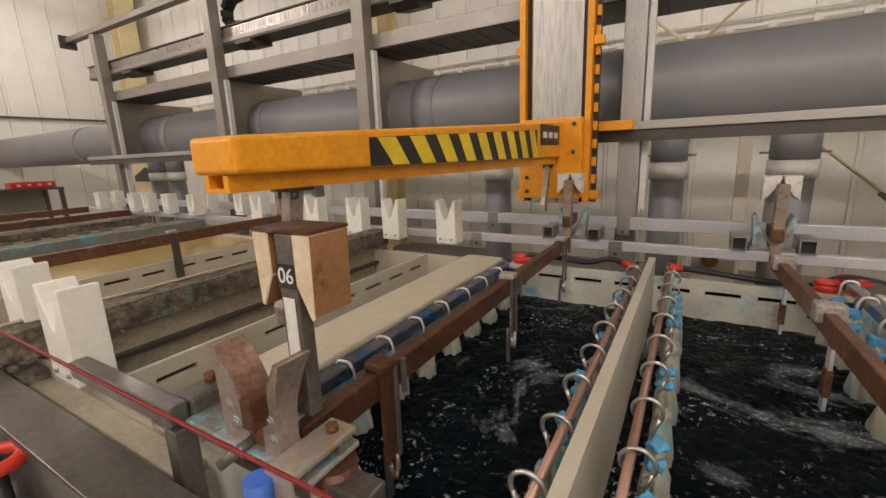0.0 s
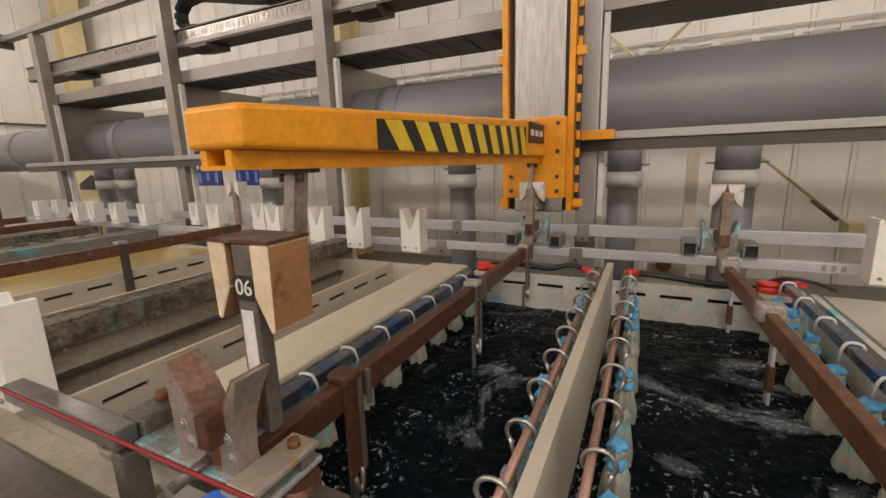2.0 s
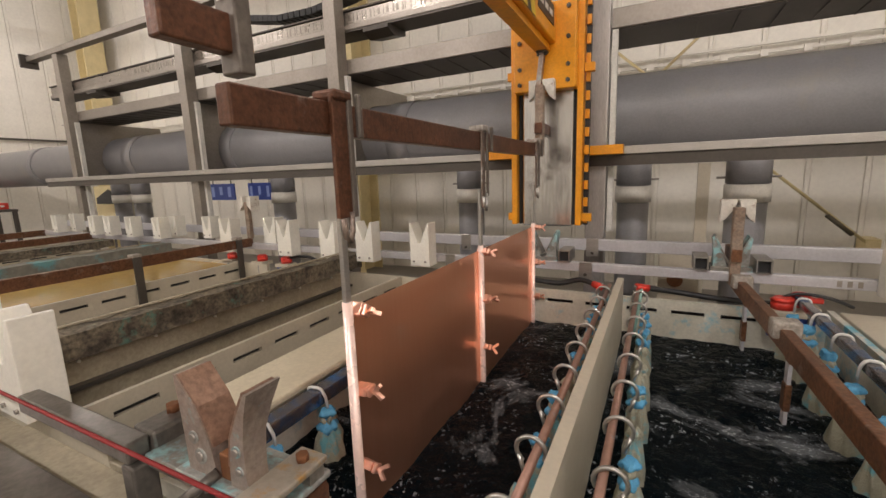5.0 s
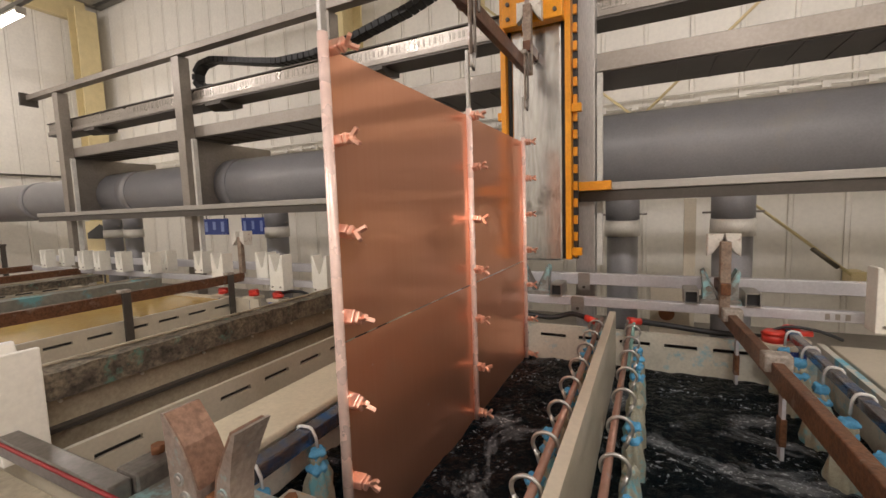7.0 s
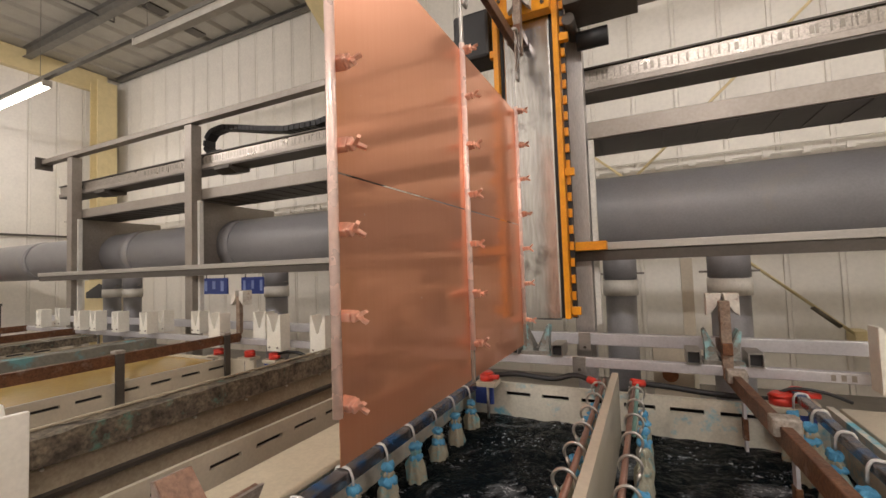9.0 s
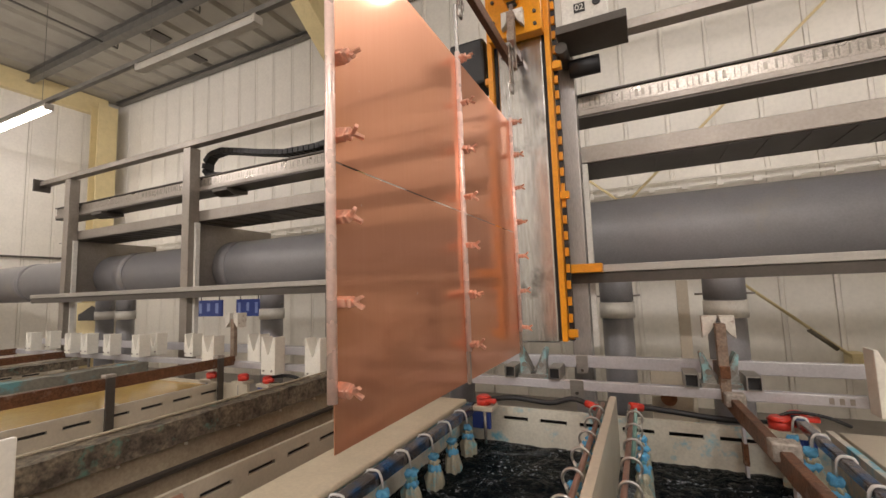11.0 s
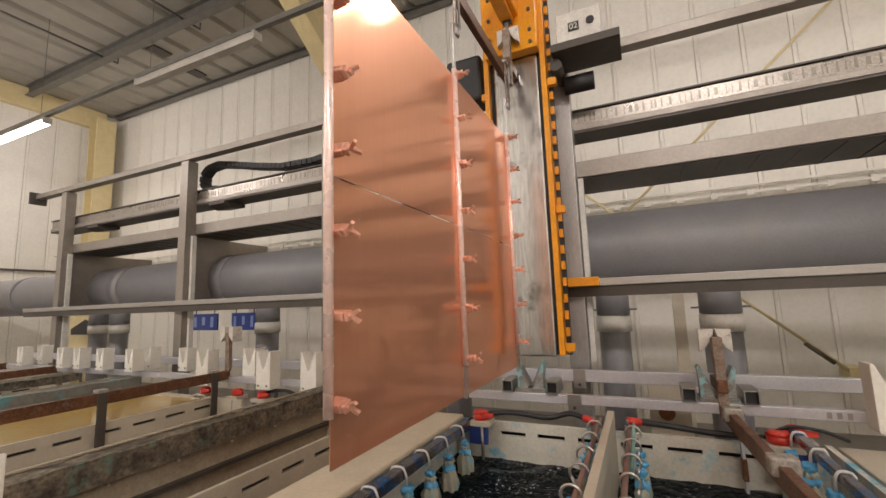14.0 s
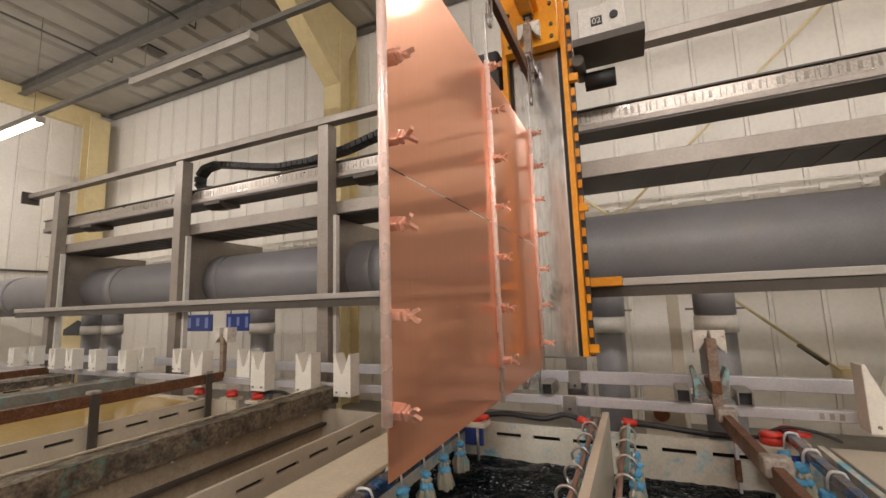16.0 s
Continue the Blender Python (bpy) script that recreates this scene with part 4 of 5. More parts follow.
    for ya, yb in ((racks[0], racks[1]), (racks[1], racks[2])):
        for za, zb in ((top - 0.548, top), (top - 1.113, top - 0.552)):
            bm = box(B(), rx - 0.0085, rx - 0.0065, ya + (0.013 if ya == racks[0] else gap), yb - gap, za, zb)
            part("copper_panel", bm, M["copper"], f, "freshly plated bright copper panel")
    clamps = []
    for kk in range(4):
        clamp = B()
        box(clamp, -0.012, 0.022, -0.013, 0.015, -0.009, 0.009, 0.003)
        rod(clamp, (0.018, 0, 0), (0.044, 0.0, 0), 0.0045, 8)
        box(clamp, 0.024, 0.033, -0.012, 0.012, -0.010, 0.010, 0.003)
        for k in (-1, 1):
            slab(clamp, [(0.034, k * 0.002), (0.044, k * 0.002), (0.056, k * (0.009 + 0.0015 * kk)), (0.051, k * (0.014 + 0.0015 * kk)), (0.042, k * 0.010)], "y", -0.004, 0.004)
        for v in clamp.verts:
            v.co += Vector((noise.noise(v.co * 90 + Vector((kk, 0, 0))), noise.noise(v.co * 90 + Vector((0, kk, 9))), noise.noise(v.co * 90 + Vector((5, 0, kk))))) * 0.0012
        clamps.append(mesh_of("screw_clamp", clamp, M["clamp"]))
    for y in racks:
        for i in range(7):
            o = piece("screw_clamp", random.choice(clamps), f, (rx, y + (0.020 if y == racks[0] else 0.006), top - 0.002 - 0.1655 * i))
            o.rotation_euler = (random.uniform(-1.2, 1.2), random.uniform(-0.12, 0.12), random.uniform(-0.12, 0.12))
    return f


RACKS = (0.612, 1.29, 1.945)
bar_06 = flight_bar(BAR_A, "06", "brown oxidised flight bar lifting a rack of bright copper panels", RACKS, True)
bar_b = flight_bar(BAR_B, "", "brown oxidised flight bar resting in its saddles over the bath", (0.5, 1.40, 1.935), False)
bar_b.location.x, bar_b.rotation_euler = 0.283, (0, 0, radians(2.4))


# ---- hoist ----
def hoist():
    x = BAR_A
    h = thing("hoist", (x, 2.3, 1.5), "orange travelling hoist with polished steel mast and cantilever lifting arm", "hoist")
    part("mast", box(B(), x - 0.126, x + 0.13, 2.215, 2.33, 1.19, 4.1, 0.01), M["plate"], h)
    for k in (-1, 1):
        part("side_rail", box(B(), x + k * 0.163 - 0.014, x + k * 0.163 + 0.014, 2.19, 2.34, 1.2, 4.1, 0.003), M["orange"], h)
        part("side_plate", box(B(), x + k * 0.139 - 0.007, x + k * 0.139 + 0.007, 2.225, 2.32, 1.2, 4.1), M["rubber_and_shade"], h)
    strip = part("toothed_strip", box(B(), x + 0.18, x + 0.203, 2.24, 2.26, 1.2, 4.1), M["rubber_and_shade"], h)
    tm = mesh_of("tooth", box(B(), -0.010, 0.010, -0.012, 0.012, -0.022, 0.022, 0.002), M["orange"])
    for i in range(34):
        piece("tooth", tm, strip, (x + 0.192, 2.236, 1.23 + i * 0.085))
    for z in (1.24, 1.95, 2.66):
        part("lug", box(B(), x + 0.178, x + 0.225, 2.2, 2.235, z - 0.02, z + 0.02, 0.003), M["orange"], h)
        part("lug", box(B(), x - 0.2, x - 0.178, 2.2, 2.235, z - 0.02, z + 0.02, 0.003), M["orange"], h)
    for k in (-1, 1):
        part("guide_bracket", box(B(), x + k * 0.178 + min(0, k * 0.175), x + k * 0.178 + max(0, k * 0.175), 2.30, 2.365, 1.545, 1.592, 0.004), M["orange"], h)
    part("drive_box", box(B(), x + 0.248, x + 0.475, 2.16, 2.40, 2.83, 3.0, 0.006), M["label"], h, "grey drive box with a hoist number")
    part("number_plate", box(B(), x + 0.313, x + 0.368, 2.157, 2.1595, 2.885, 2.935), M["black"], h)
    text_mesh("02", 0.045, M["label"], h, pose(0.3405, 2.156 - 2.3, 2.91 - 1.5, 90, 0, 0))
    part("drive_base", box(B(), x + 0.215, x + 0.56, 2.14, 2.40, 2.785, 2.829, 0.004), M["frame_dark"], h)
    part("box_knob", rod(B(), (x + 0.425, 2.15, 2.92), (x + 0.425, 2.162, 2.92), 0.02, 14), M["rubber_and_shade"], h)
    part("drive_roller", rod(B(), (x + 0.23, 2.2, 2.745), (x + 0.23, 2.40, 2.745), 0.032, 16), M["frame_dark"], h)
    part("drive_motor", rod(B(), (x + 0.25, 2.36, 2.69), (x + 0.41, 2.36, 2.69), 0.05, 16), M["rubber_and_shade"], h)
    part("gear_motor", box(B(), x - 0.42, x - 0.2, 2.2, 2.39, 2.66, 2.94, 0.02), M["rubber_and_shade"], h, "black gear motor housing")
    part("motor_shaft", rod(B(), (x - 0.2, 2.3, 2.8), (x - 0.14, 2.3, 2.8), 0.03, 12), M["frame_dark"], h)
    # lifting carriage and its arm
    c = part("carriage", box(B(), x - 0.147, x + 0.15, 2.135, 2.205, 1.225, 1.612, 0.006), M["orange"], h)
    a = [(0.395, 1.445), (0.395, 1.501), (2.134, 1.594), (2.134, 1.428)]
    arm = slab(B(), a, "x", x - 0.05, x + 0.058)
    bmesh.ops.bevel(arm, geom=arm.edges[:], offset=0.008, segments=3, affect="EDGES", profile=0.5)
    part("arm", arm, M["orange"], c)
    lip = B()
    slab(lip, [(0.40, 1.424), (0.40, 1.444), (2.13, 1.427), (2.13, 1.402)], "x", x + 0.018, x + 0.030)
    part("arm_channel_side", lip, M["orange"], c)
    lip = slab(B(), [(0.40, 1.424), (0.40, 1.444), (2.13, 1.427), (2.13, 1.402)], "x", x - 0.030, x - 0.018)
    part("arm_channel_side", lip, M["orange"], c)
    lip = slab(B(), [(0.40, 1.418), (0.40, 1.424), (2.13, 1.402), (2.13, 1.396)], "x", x - 0.032, x + 0.032)
    part("arm_channel_floor", lip, M["orange"], c)
    # hazard stripes on both faces of the arm
    for k in (1, -1):
        fx = x + (0.0585 if k > 0 else -0.0505)
        part("tape", slab(B(), [(0.695, 1.445), (0.695, 1.502), (1.755, 1.545), (1.755, 1.434)], "x", min(fx, fx + k * 0.001), max(fx, fx + k * 0.001)), M["black"], c, "black and yellow hazard tape")
        for i in range(9):
            y = 0.72 + i * 0.117
            w = 0.062

            def zt(yy):
                return 1.502 + (yy - 0.695) * 0.0405

            def zb(yy):
                return 1.445 - (yy - 0.695) * 0.0104
            s = 0.05
            part("stripe", slab(B(), [(y, zt(y) - 0.001), (y + w, zt(y + w) - 0.001), (y + w + s, zb(y + w + s) + 0.001), (y + s, zb(y + s) + 0.001)],
                                "x", min(fx + k * 0.001, fx + k * 0.002), max(fx + k * 0.001, fx + k * 0.002)), M["yellow"], c)
    part("rating_plate", box(B(), x + 0.0585, x + 0.0605, 1.80, 2.08, 1.485, 1.57), M["black"], c, "dark rating plate with small print")
    for i in range(3):
        part("print_bar", box(B(), x + 0.0605, x + 0.0615, 1.83 + i * 0.08, 1.885 + i * 0.08, 1.515, 1.54), M["label"], c)
    for z in (1.26, 1.33, 1.45, 1.58):
        for k in (-1, 1):
            part("bolt", rod(B(), (x + k * 0.115, 2.125, z), (x + k * 0.115, 2.14, z), 0.01, 8), M["frame_dark"], c)
    for y in (0.0, 1.575):
        hg = part("lifting_hook", slab(B(), [(y + 0.526, 1.41), (y + 0.556, 1.41), (y + 0.548, 1.30), (y + 0.540, 1.245), (y + 0.512, 1.245), (y + 0.516, 1.30)], "x", x - 0.011, x + 0.011), M["cheek"], c)
        for v in hg.data.vertices:
            v.co.x -= 0.085 * (1.395 - ORIGIN[hg].z - v.co.z)
        zp = 1.418 - 0.0127 * y
        part("hook_plate", box(B(), x - 0.024, x + 0.024, y + 0.512, y + 0.572, zp - 0.009, zp - 0.001, 0.002), M["frame_dark"], hg)
        for k in (-1, 1):
            part("bolt", rod(B(), (x + k * 0.017, y + 0.530, zp - 0.022), (x + k * 0.017, y + 0.530, zp - 0.009), 0.0075, 6), M["frame_dark"], hg)
        part("hook_toe", slab(B(), [(y + 0.510, 1.2445), (y + 0.541, 1.2445), (y + 0.532, 1.165), (y + 0.495, 1.165), (y + 0.49, 1.20)], "x", x - 0.025, x - 0.001), M["cheek"], hg)
    return h, c


hoist_ob, carriage = hoist()


# ---- anodes in the plating tank ----
def anode_row(x, z, ys, side, flat, label):
    """An anode bar with hooks and tied cloth bags hanging from it."""
    a = thing("anode_bar", (x, 1.2, z), label, "anode bar", "anode bars")
    y0, y1 = (0.43, 1.95) if flat else (0.40, 1.86)
    hw = 0.021 if x < 0 else 0.015
    if flat:
        part("bar", box(B(), x - hw, x + hw, y0, y1, z - hw * 1.8, z, 0.004), M["anoderail"], a)
    else:
        part("bar", rod(B(), (x, y0, z - 0.012), (x, y1, z - 0.012), 0.0082, 12), M["anodebar"], a)
    for i, y in enumerate(ys):
        w = 0.034 if flat else 0.026
        c = (x + side * 0.012, y, z - 0.018)
        hook = B()
        if flat:
            sweep(hook, [(x - side * (hw + 0.005), y, z - 0.03), (x - side * (hw + 0.005), y, z - 0.006), (x - side * hw, y, z + 0.003), (x - side * hw * 0.5, y, z + 0.006), (x + side * hw * 0.5, y, z + 0.007),
                         (x + side * hw, y, z + 0.004), (x + side * (hw + 0.006), y, z - 0.006), (x + side * (hw + 0.008), y + 0.004, z - 0.02), (x + side * (hw + 0.009), y + 0.006, z - 0.05)], 0.0040, 8)
        else:
            ring(hook, c, w * 1.02, 0.0042, "y", 14, 7, -60 if side > 0 else -30, 210 if side > 0 else 240)
            sweep(hook, [(c[0] + side * w * 0.85, y, z - 0.03), (c[0] + side * w * 0.4, y - 0.004, z - 0.062)], 0.0042, 8)
        h = part("hook", hook, M["hookw"] if flat else M["hook"], a, "bent steel anode hook")
        bx = x + side * (hw + 0.014 if flat else 0.034)
        bag = B()
        n = 28
        rows = []
        prof = ((-0.052, 0.010), (-0.062, 0.020), (-0.070, 0.024), (-0.080, 0.014), (-0.094, 0.026), (-0.115, 0.034), (-0.15, 0.037), (-0.2, 0.038), (-0.26, 0.036), (-0.30, 0.03), (-0.32, 0.008))
        sd = random.uniform(0, 90)
        drop = random.uniform(0.0, 0.02) + (0 if flat else 0.03)
        thin = 0.85 if flat else 0.72
        for dz, r in prof:
            dz, r = dz - drop, r * thin
            row = []
            for k in range(n):
                t = 2 * math.pi * k / n
                rr = r * (1 + 0.16 * math.sin(7 * t + sd + dz * 14) + 0.45 * noise.noise(Vector((math.cos(t) * 1.9 + sd, math.sin(t) * 1.9, dz * 26))))
                row.append(bag.verts.new((bx + rr * math.cos(t), y + rr * math.sin(t), z + dz + 0.012 * noise.noise(Vector((t, sd, dz * 9))))))
            rows.append(row)
        for p, q in zip(rows, rows[1:]):
            for k in range(n):
                bag.faces.new((p[k], p[(k + 1) % n], q[(k + 1) % n], q[k])).smooth = True
        bag.faces.new(rows[0])
        bag.faces.new(rows[-1][::-1])
        bmesh.ops.recalc_face_normals(bag, faces=bag.faces[:])
        b = part("anode_bag", bag, M["bag"], a, "cream cloth anode bag")
        if not flat and random.random() < (0.5 if side < 0 else 0.3):
            continue
        tie = B()
        zt = z - 0.066 - drop
        for up, flare, high in ((1, random.uniform(0.016, 0.022), random.uniform(0.022, 0.032)), (-1, random.uniform(0.020, 0.027), random.uniform(0.026, 0.044))):
            rows = []
            for q in range(7):
                u = q / 6
                row = []
                for k in range(26):
                    t = 2 * math.pi * k / 26
                    rr = 0.008 + (flare * thin - 0.003) * math.sin(2.5 * u) * (1 + 0.16 * math.sin(4 * t + sd * up) + 0.7 * noise.noise(Vector((math.cos(t) * 2.2 + sd, math.sin(t) * 2.2, u * 2 + up))))
                    lift = up * high * u * (1 + 0.3 * noise.noise(Vector((math.cos(t) * 1.5, math.sin(t) * 1.5 + sd, up * 3.0))))
                    row.append(tie.verts.new((bx + rr * math.cos(t), y + rr * math.sin(t), zt + lift)))
                rows.append(row)
            for p, q in zip(rows, rows[1:]):
                for k in range(26):
                    tie.faces.new((p[k], p[(k + 1) % 26], q[(k + 1) % 26], q[k])).smooth = True
            tie.faces.new(rows[-1])
        ring(tie, (bx, y, zt), 0.010, 0.0045, "z", 14, 6)
        part("tie_cloth", tie, M["bluecloth"], b, "knotted blue tie cloth")
    return a


M["hookw"] = mat("white_coated_hook", (0.68, 0.67, 0.64), 0.4, bump=0.05)
anode_row(-0.81, 0.935, [0.589 + 0.168 * i for i in range(8)], 1, True, "flat stained anode bar with hooks and bagged anodes")
anode_row(-0.212, 1.005, [0.517 + 0.1535 * i for i in range(9)], -1, False, "thin round anode bar with hooks and bagged anodes")
anode_row(-0.105, 0.985, [0.51 + 0.16 * i for i in range(9)], 1, False, "thin round anode bar with hooks and bagged anodes")
anode_row(0.437, 0.985, [0.5785 + 0.1875 * i for i in range(8)], -1, True, "flat stained anode bar with hooks and bagged anodes")

# ---- connections on the back edge of the tanks ----
def red_terminal(x, y, z, wide):
    t = thing("terminal_block", (x, y, z), "red-capped cable terminal on a grey ledge at the tank's back edge", "terminal", "terminals")
    part("ledge", box(B(), x - wide * 0.75, x + wide * 0.75, y - 0.05, y + 0.04, z - 0.022, z, 0.003), M["cream"], t)
    bm = rod(B(), (x, y, z), (x, y, z + 0.03), wide * 0.45, 18)
    rod(bm, (x, y, z + 0.03), (x, y, z + 0.042), wide * 0.5, 18, wide * 0.34)
    part("cap", bm, M["red"], t)
    part("lever", box(B(), x + wide * 0.2, x + wide * 0.9, y - 0.03, y - 0.008, z + 0.012, z + 0.032, 0.005), M["red"], t)
    part("clip", box(B(), x - wide * 0.6, x + wide * 0.6, y - 0.045, y - 0.03, z - 0.1, z - 0.023, 0.004), M["blue"], t, "dark blue plastic clip")
    part("stem", rod(B(), (x + wide * 0.3, y - 0.055, z - 0.16), (x + wide * 0.3, y - 0.055, z - 0.02), 0.007, 8), M["saddle"], t)
    return t


red_terminal(-0.752, 1.925, 0.935, 0.075)
red_terminal(0.39, 1.945, 0.935, 0.085)
red_terminal(0.45, 1.99, 0.945, 0.07)
for rx, ry in ((-2.8, 2.02), (-2.5, 2.03), (-2.26, 2.02)):
    red_terminal(rx, ry, 0.925, 0.075)


def hose(pts, r, label, tip):
    h = thing("cable", pts[0], label, "cable", "black cables")
    fine = []
    for i in range(len(pts) - 1):
        p0, p1, p2, p3 = (Vector(pts[max(0, min(len(pts) - 1, i + k))]) for k in (-1, 0, 1, 2))
        for s in range(6):
            t = s / 6
            fine.append(0.5 * ((2 * p1) + (p2 - p0) * t + (2 * p0 - 5 * p1 + 4 * p2 - p3) * t * t + (3 * p1 - p0 - 3 * p2 + p3) * t ** 3))
    fine.append(Vector(pts[-1]))
    part("sleeve", sweep(B(), fine, r, 8), M["rubber_and_shade"], h)
    if tip:
        d = (fine[-1] - fine[-4]).normalized()
        bm = rod(B(), fine[-1] - d * 0.02, fine[-1] + d * 0.035, r * 1.35, 10)
        part("end_cap", bm, M["red"], h, "red cable boot")
    return h


hose([(-0.74, 1.96, 0.95), (-0.62, 2.0, 0.955), (-0.46, 2.02, 0.94), (-0.36, 2.02, 0.965), (-0.275, 1.97, 0.958)], 0.012, "black cable with a red boot behind the tank edge", True)
hose([(0.42, 1.99, 0.935), (0.2, 2.02, 0.93), (0.03, 2.02, 0.945), (-0.085, 1.97, 0.964)], 0.012, "black cable with a red boot behind the tank edge", True)
hose([(-2.3, 2.02, 0.95), (-2.1, 2.05, 0.97), (-1.95, 2.05, 0.93)], 0.01, "black cable behind the tank edge", False)
hose([(0.36, 1.96, 0.955), (0.43, 1.96, 0.99), (0.52, 1.95, 0.985), (0.6, 1.98, 0.95)], 0.006, "thin black cable over red terminals", False)
for cx in (-0.25, -0.115):
    bm = box(B(), cx - 0.014, cx + 0.014, 1.945, 1.968, 0.90, 0.95, 0.003)
    rod(bm, (cx, 1.955, 0.95), (cx, 1.955, 0.975), 0.008, 8)
    single("cable_clamp", bm, M["saddle"], "small corroded clamp on the tank's back edge", "clamp", "edge clamps")
single("drain_tube", sweep(B(), [(-0.095, 1.955, 0.965), (-0.10, 1.95, 0.9), (-0.115, 1.93, 0.78), (-0.12, 1.92, 0.70)], 0.009, 8), M["greentube"] if "greentube" in M else M["saddle"],
       "pale green tube hanging into the bath", "tube")

# cabinets and clutter under the duct
for xa, xb in ((-4.15, -3.78), (-3.58, -3.245)):
    t = thing("blue_sign", ((xa + xb) / 2, 2.84, 1.28), "small blue wall sign with pale unreadable marks", "sign", "blue signs")
    part("board", box(B(), xa, xb, 2.84, 2.855, 1.30, 1.46, 0.002), M["blue"], t)
    for i in range(3):
        w = (xb - xa) / 3
        part("print_bar", box(B(), xa + i * w + 0.03, xa + i * w + w - 0.05, 2.837, 2.8395, 1.33 + 0.02 * (i % 2), 1.43), M["bluelight"], t)
    for hx in (xa + 0.05, xb - 0.05):
        part("hanger", rod(B(), (hx, 2.848, 1.455), (hx, 2.848, 1.57), 0.005, 6), M["frame_dark"], t)
t = thing("warning_sign", (-6.2, 2.86, 0.9), "yellow sign board with a dark symbol behind the frame", "sign")
part("board", box(B(), -6.46, -5.95, 2.86, 2.875, 0.9, 1.48, 0.002), M["trim"], t)
part("symbol", slab(B(), [(-6.42, 1.26), (-5.99, 1.26), (-5.99, 1.40), (-6.12, 1.44), (-6.42, 1.33)], "y", 2.856, 2.8595), M["rubber_and_shade"], t)
part("strut", rod(B(), (-6.2, 2.89, 0.0), (-6.2, 2.89, 0.95), 0.014, 8), M["frame_dark"], t)

# bench with red tool case at the far end
t = thing("work_bench", (-11.05, 3.05, 0), "dark steel bench by the end wall", "bench")
part("bench_top", box(B(), -11.5, -10.6, 2.35, 3.47, 1.08, 1.12, 0.005), M["frame_dark"], t)
part("back_panel", box(B(), -11.49, -11.46, 2.4, 3.44, 0.5, 1.079), M["frame"], t)
for lx in (-11.45, -10.65):
    for ly in (2.4, 3.43):
        part("leg", box(B(), lx - 0.03, lx + 0.03, ly - 0.03, ly + 0.03, 0, 1.08), M["frame_dark"], t)
t = thing("red_case", (-11.05, 3.12, 1.12), "bright red plastic case with small pale catches on the bench", "case")
part("body", box(B(), -11.2, -10.9, 2.79, 3.45, 1.12, 1.24, 0.02), M["red"], t)
part("lid_rim", box(B(), -10.9, -10.89, 2.80, 3.44, 1.20, 1.212, 0.002), M["red"], t)
for k in range(4):
    part("catch", box(B(), -10.9, -10.888, 2.88 + 0.15 * k, 2.93 + 0.15 * k, 1.165, 1.198), M["label"], t)

# ---- far flight bars on the left tanks ----
for x, up, ys in ((-2.64, 0.03, (0.39, 1.30, 1.95)), (-4.85, 0.0, (0.5, 1.31)), (-5.8, 0.0, (0.5, 1.31))):
    f = thing("flight_bar", (x, 1.2, 1.035), "brown oxidised flight bar lying over a bath", "flight bar", "flight bars")
    part("main_bar", box(B(), x - 0.014, x + 0.014, 0.2, 2.07, 0.985 + up, 1.045 + up, 0.003), M["brown"], f)
    for y in ys:
        h = part("rack_hanger", box(B(), x + 0.015, x + 0.026, y - 0.022, y + 0.022, 0.74, 1.06 + up, 0.002), M["frame_dark"], f)
        part("hook", box(B(), x - 0.022, x + 0.028, y - 0.026, y + 0.026, 1.046 + up, 1.064 + up, 0.004), M["cap"], h)
    if x < -4:
        continue
    p = part("guide_post", box(B(), x - 0.018, x + 0.018, 2.05, 2.08, 1.045 + up, 1.33, 0.003), M["rustpost"], f)
    for k in (-1, 1):
        part("guide_block", slab(B(), [(x + k * 0.02, 1.37), (x + k * 0.06, 1.37), (x + k * 0.056, 1.27), (x + k * 0.02, 1.31)], "y", 2.045, 2.12), M["chipped"], p)

# ---- front edge by the walkway ----
RIM_F = 0.95
c = channel_ob = thing("edge_channel", (-1.2, 0.21, 0.88), "dull steel channel along the front edge of the line", "channel")
part("top_flange", box(B(), -2.6, -0.35, 0.165, 0.255, RIM_F - 0.006, RIM_F, 0.002), M["channel"], c)
part("web", box(B(), -2.6, -0.35, 0.165, 0.171, 0.72, RIM_F - 0.007), M["channel"], c)
part("lip", box(B(), -2.6, -0.35, 0.249, 0.255, RIM_F - 0.03, RIM_F - 0.007), M["channel"], c)
single("pull_cord", sweep(B(), [(-3.4, 0.305, 1.06), (-1.39, 0.305, 1.07), (-0.3, 0.305, 1.071)], 0.0034, 8), M["rope"],
       "taut red emergency pull cord along the front edge", "cord")
b = bracket_ob = thing("support_bracket", (-0.95, 0.31, 0.9), "bent stainless bracket holding the front saddle rail", "bracket")
part("arm", box(B(), -1.18, -0.78, 0.295, 0.332, 1.015, 1.052, 0.004), M["channel"], b)
part("leg", box(B(), -0.80, -0.765, 0.292, 0.332, 0.76, 1.014, 0.004), M["channel"], b)
part("cross_arm", box(B(), -0.832, -0.772, 0.3325, 0.40, 1.015, 1.055, 0.006), M["channel"], b)
part("bolt", rod(B(), (-0.81, 0.392, 1.055), (-0.81, 0.392, 1.07), 0.012, 6), M["rust"], b, "rusty bolt head")
part("bolt", rod(B(), (-0.78, 0.275, 0.86), (-0.78, 0.288, 0.86), 0.016, 6), M["rust"], b)
t = box_ob = thing("front_box", (-1.1, 0.33, 0.5), "cream plastic channel box along the front of the tanks", "channel box")
part("body", box(B(), -1.7, -0.82, 0.275, 0.395, 0.5, 0.87, 0.004), M["dusty_shaded_cream"], t)
part("lid", box(B(), -1.42, -0.83, 0.28, 0.37, 0.871, 0.884, 0.003), M["dusty_shaded_cream"], t)
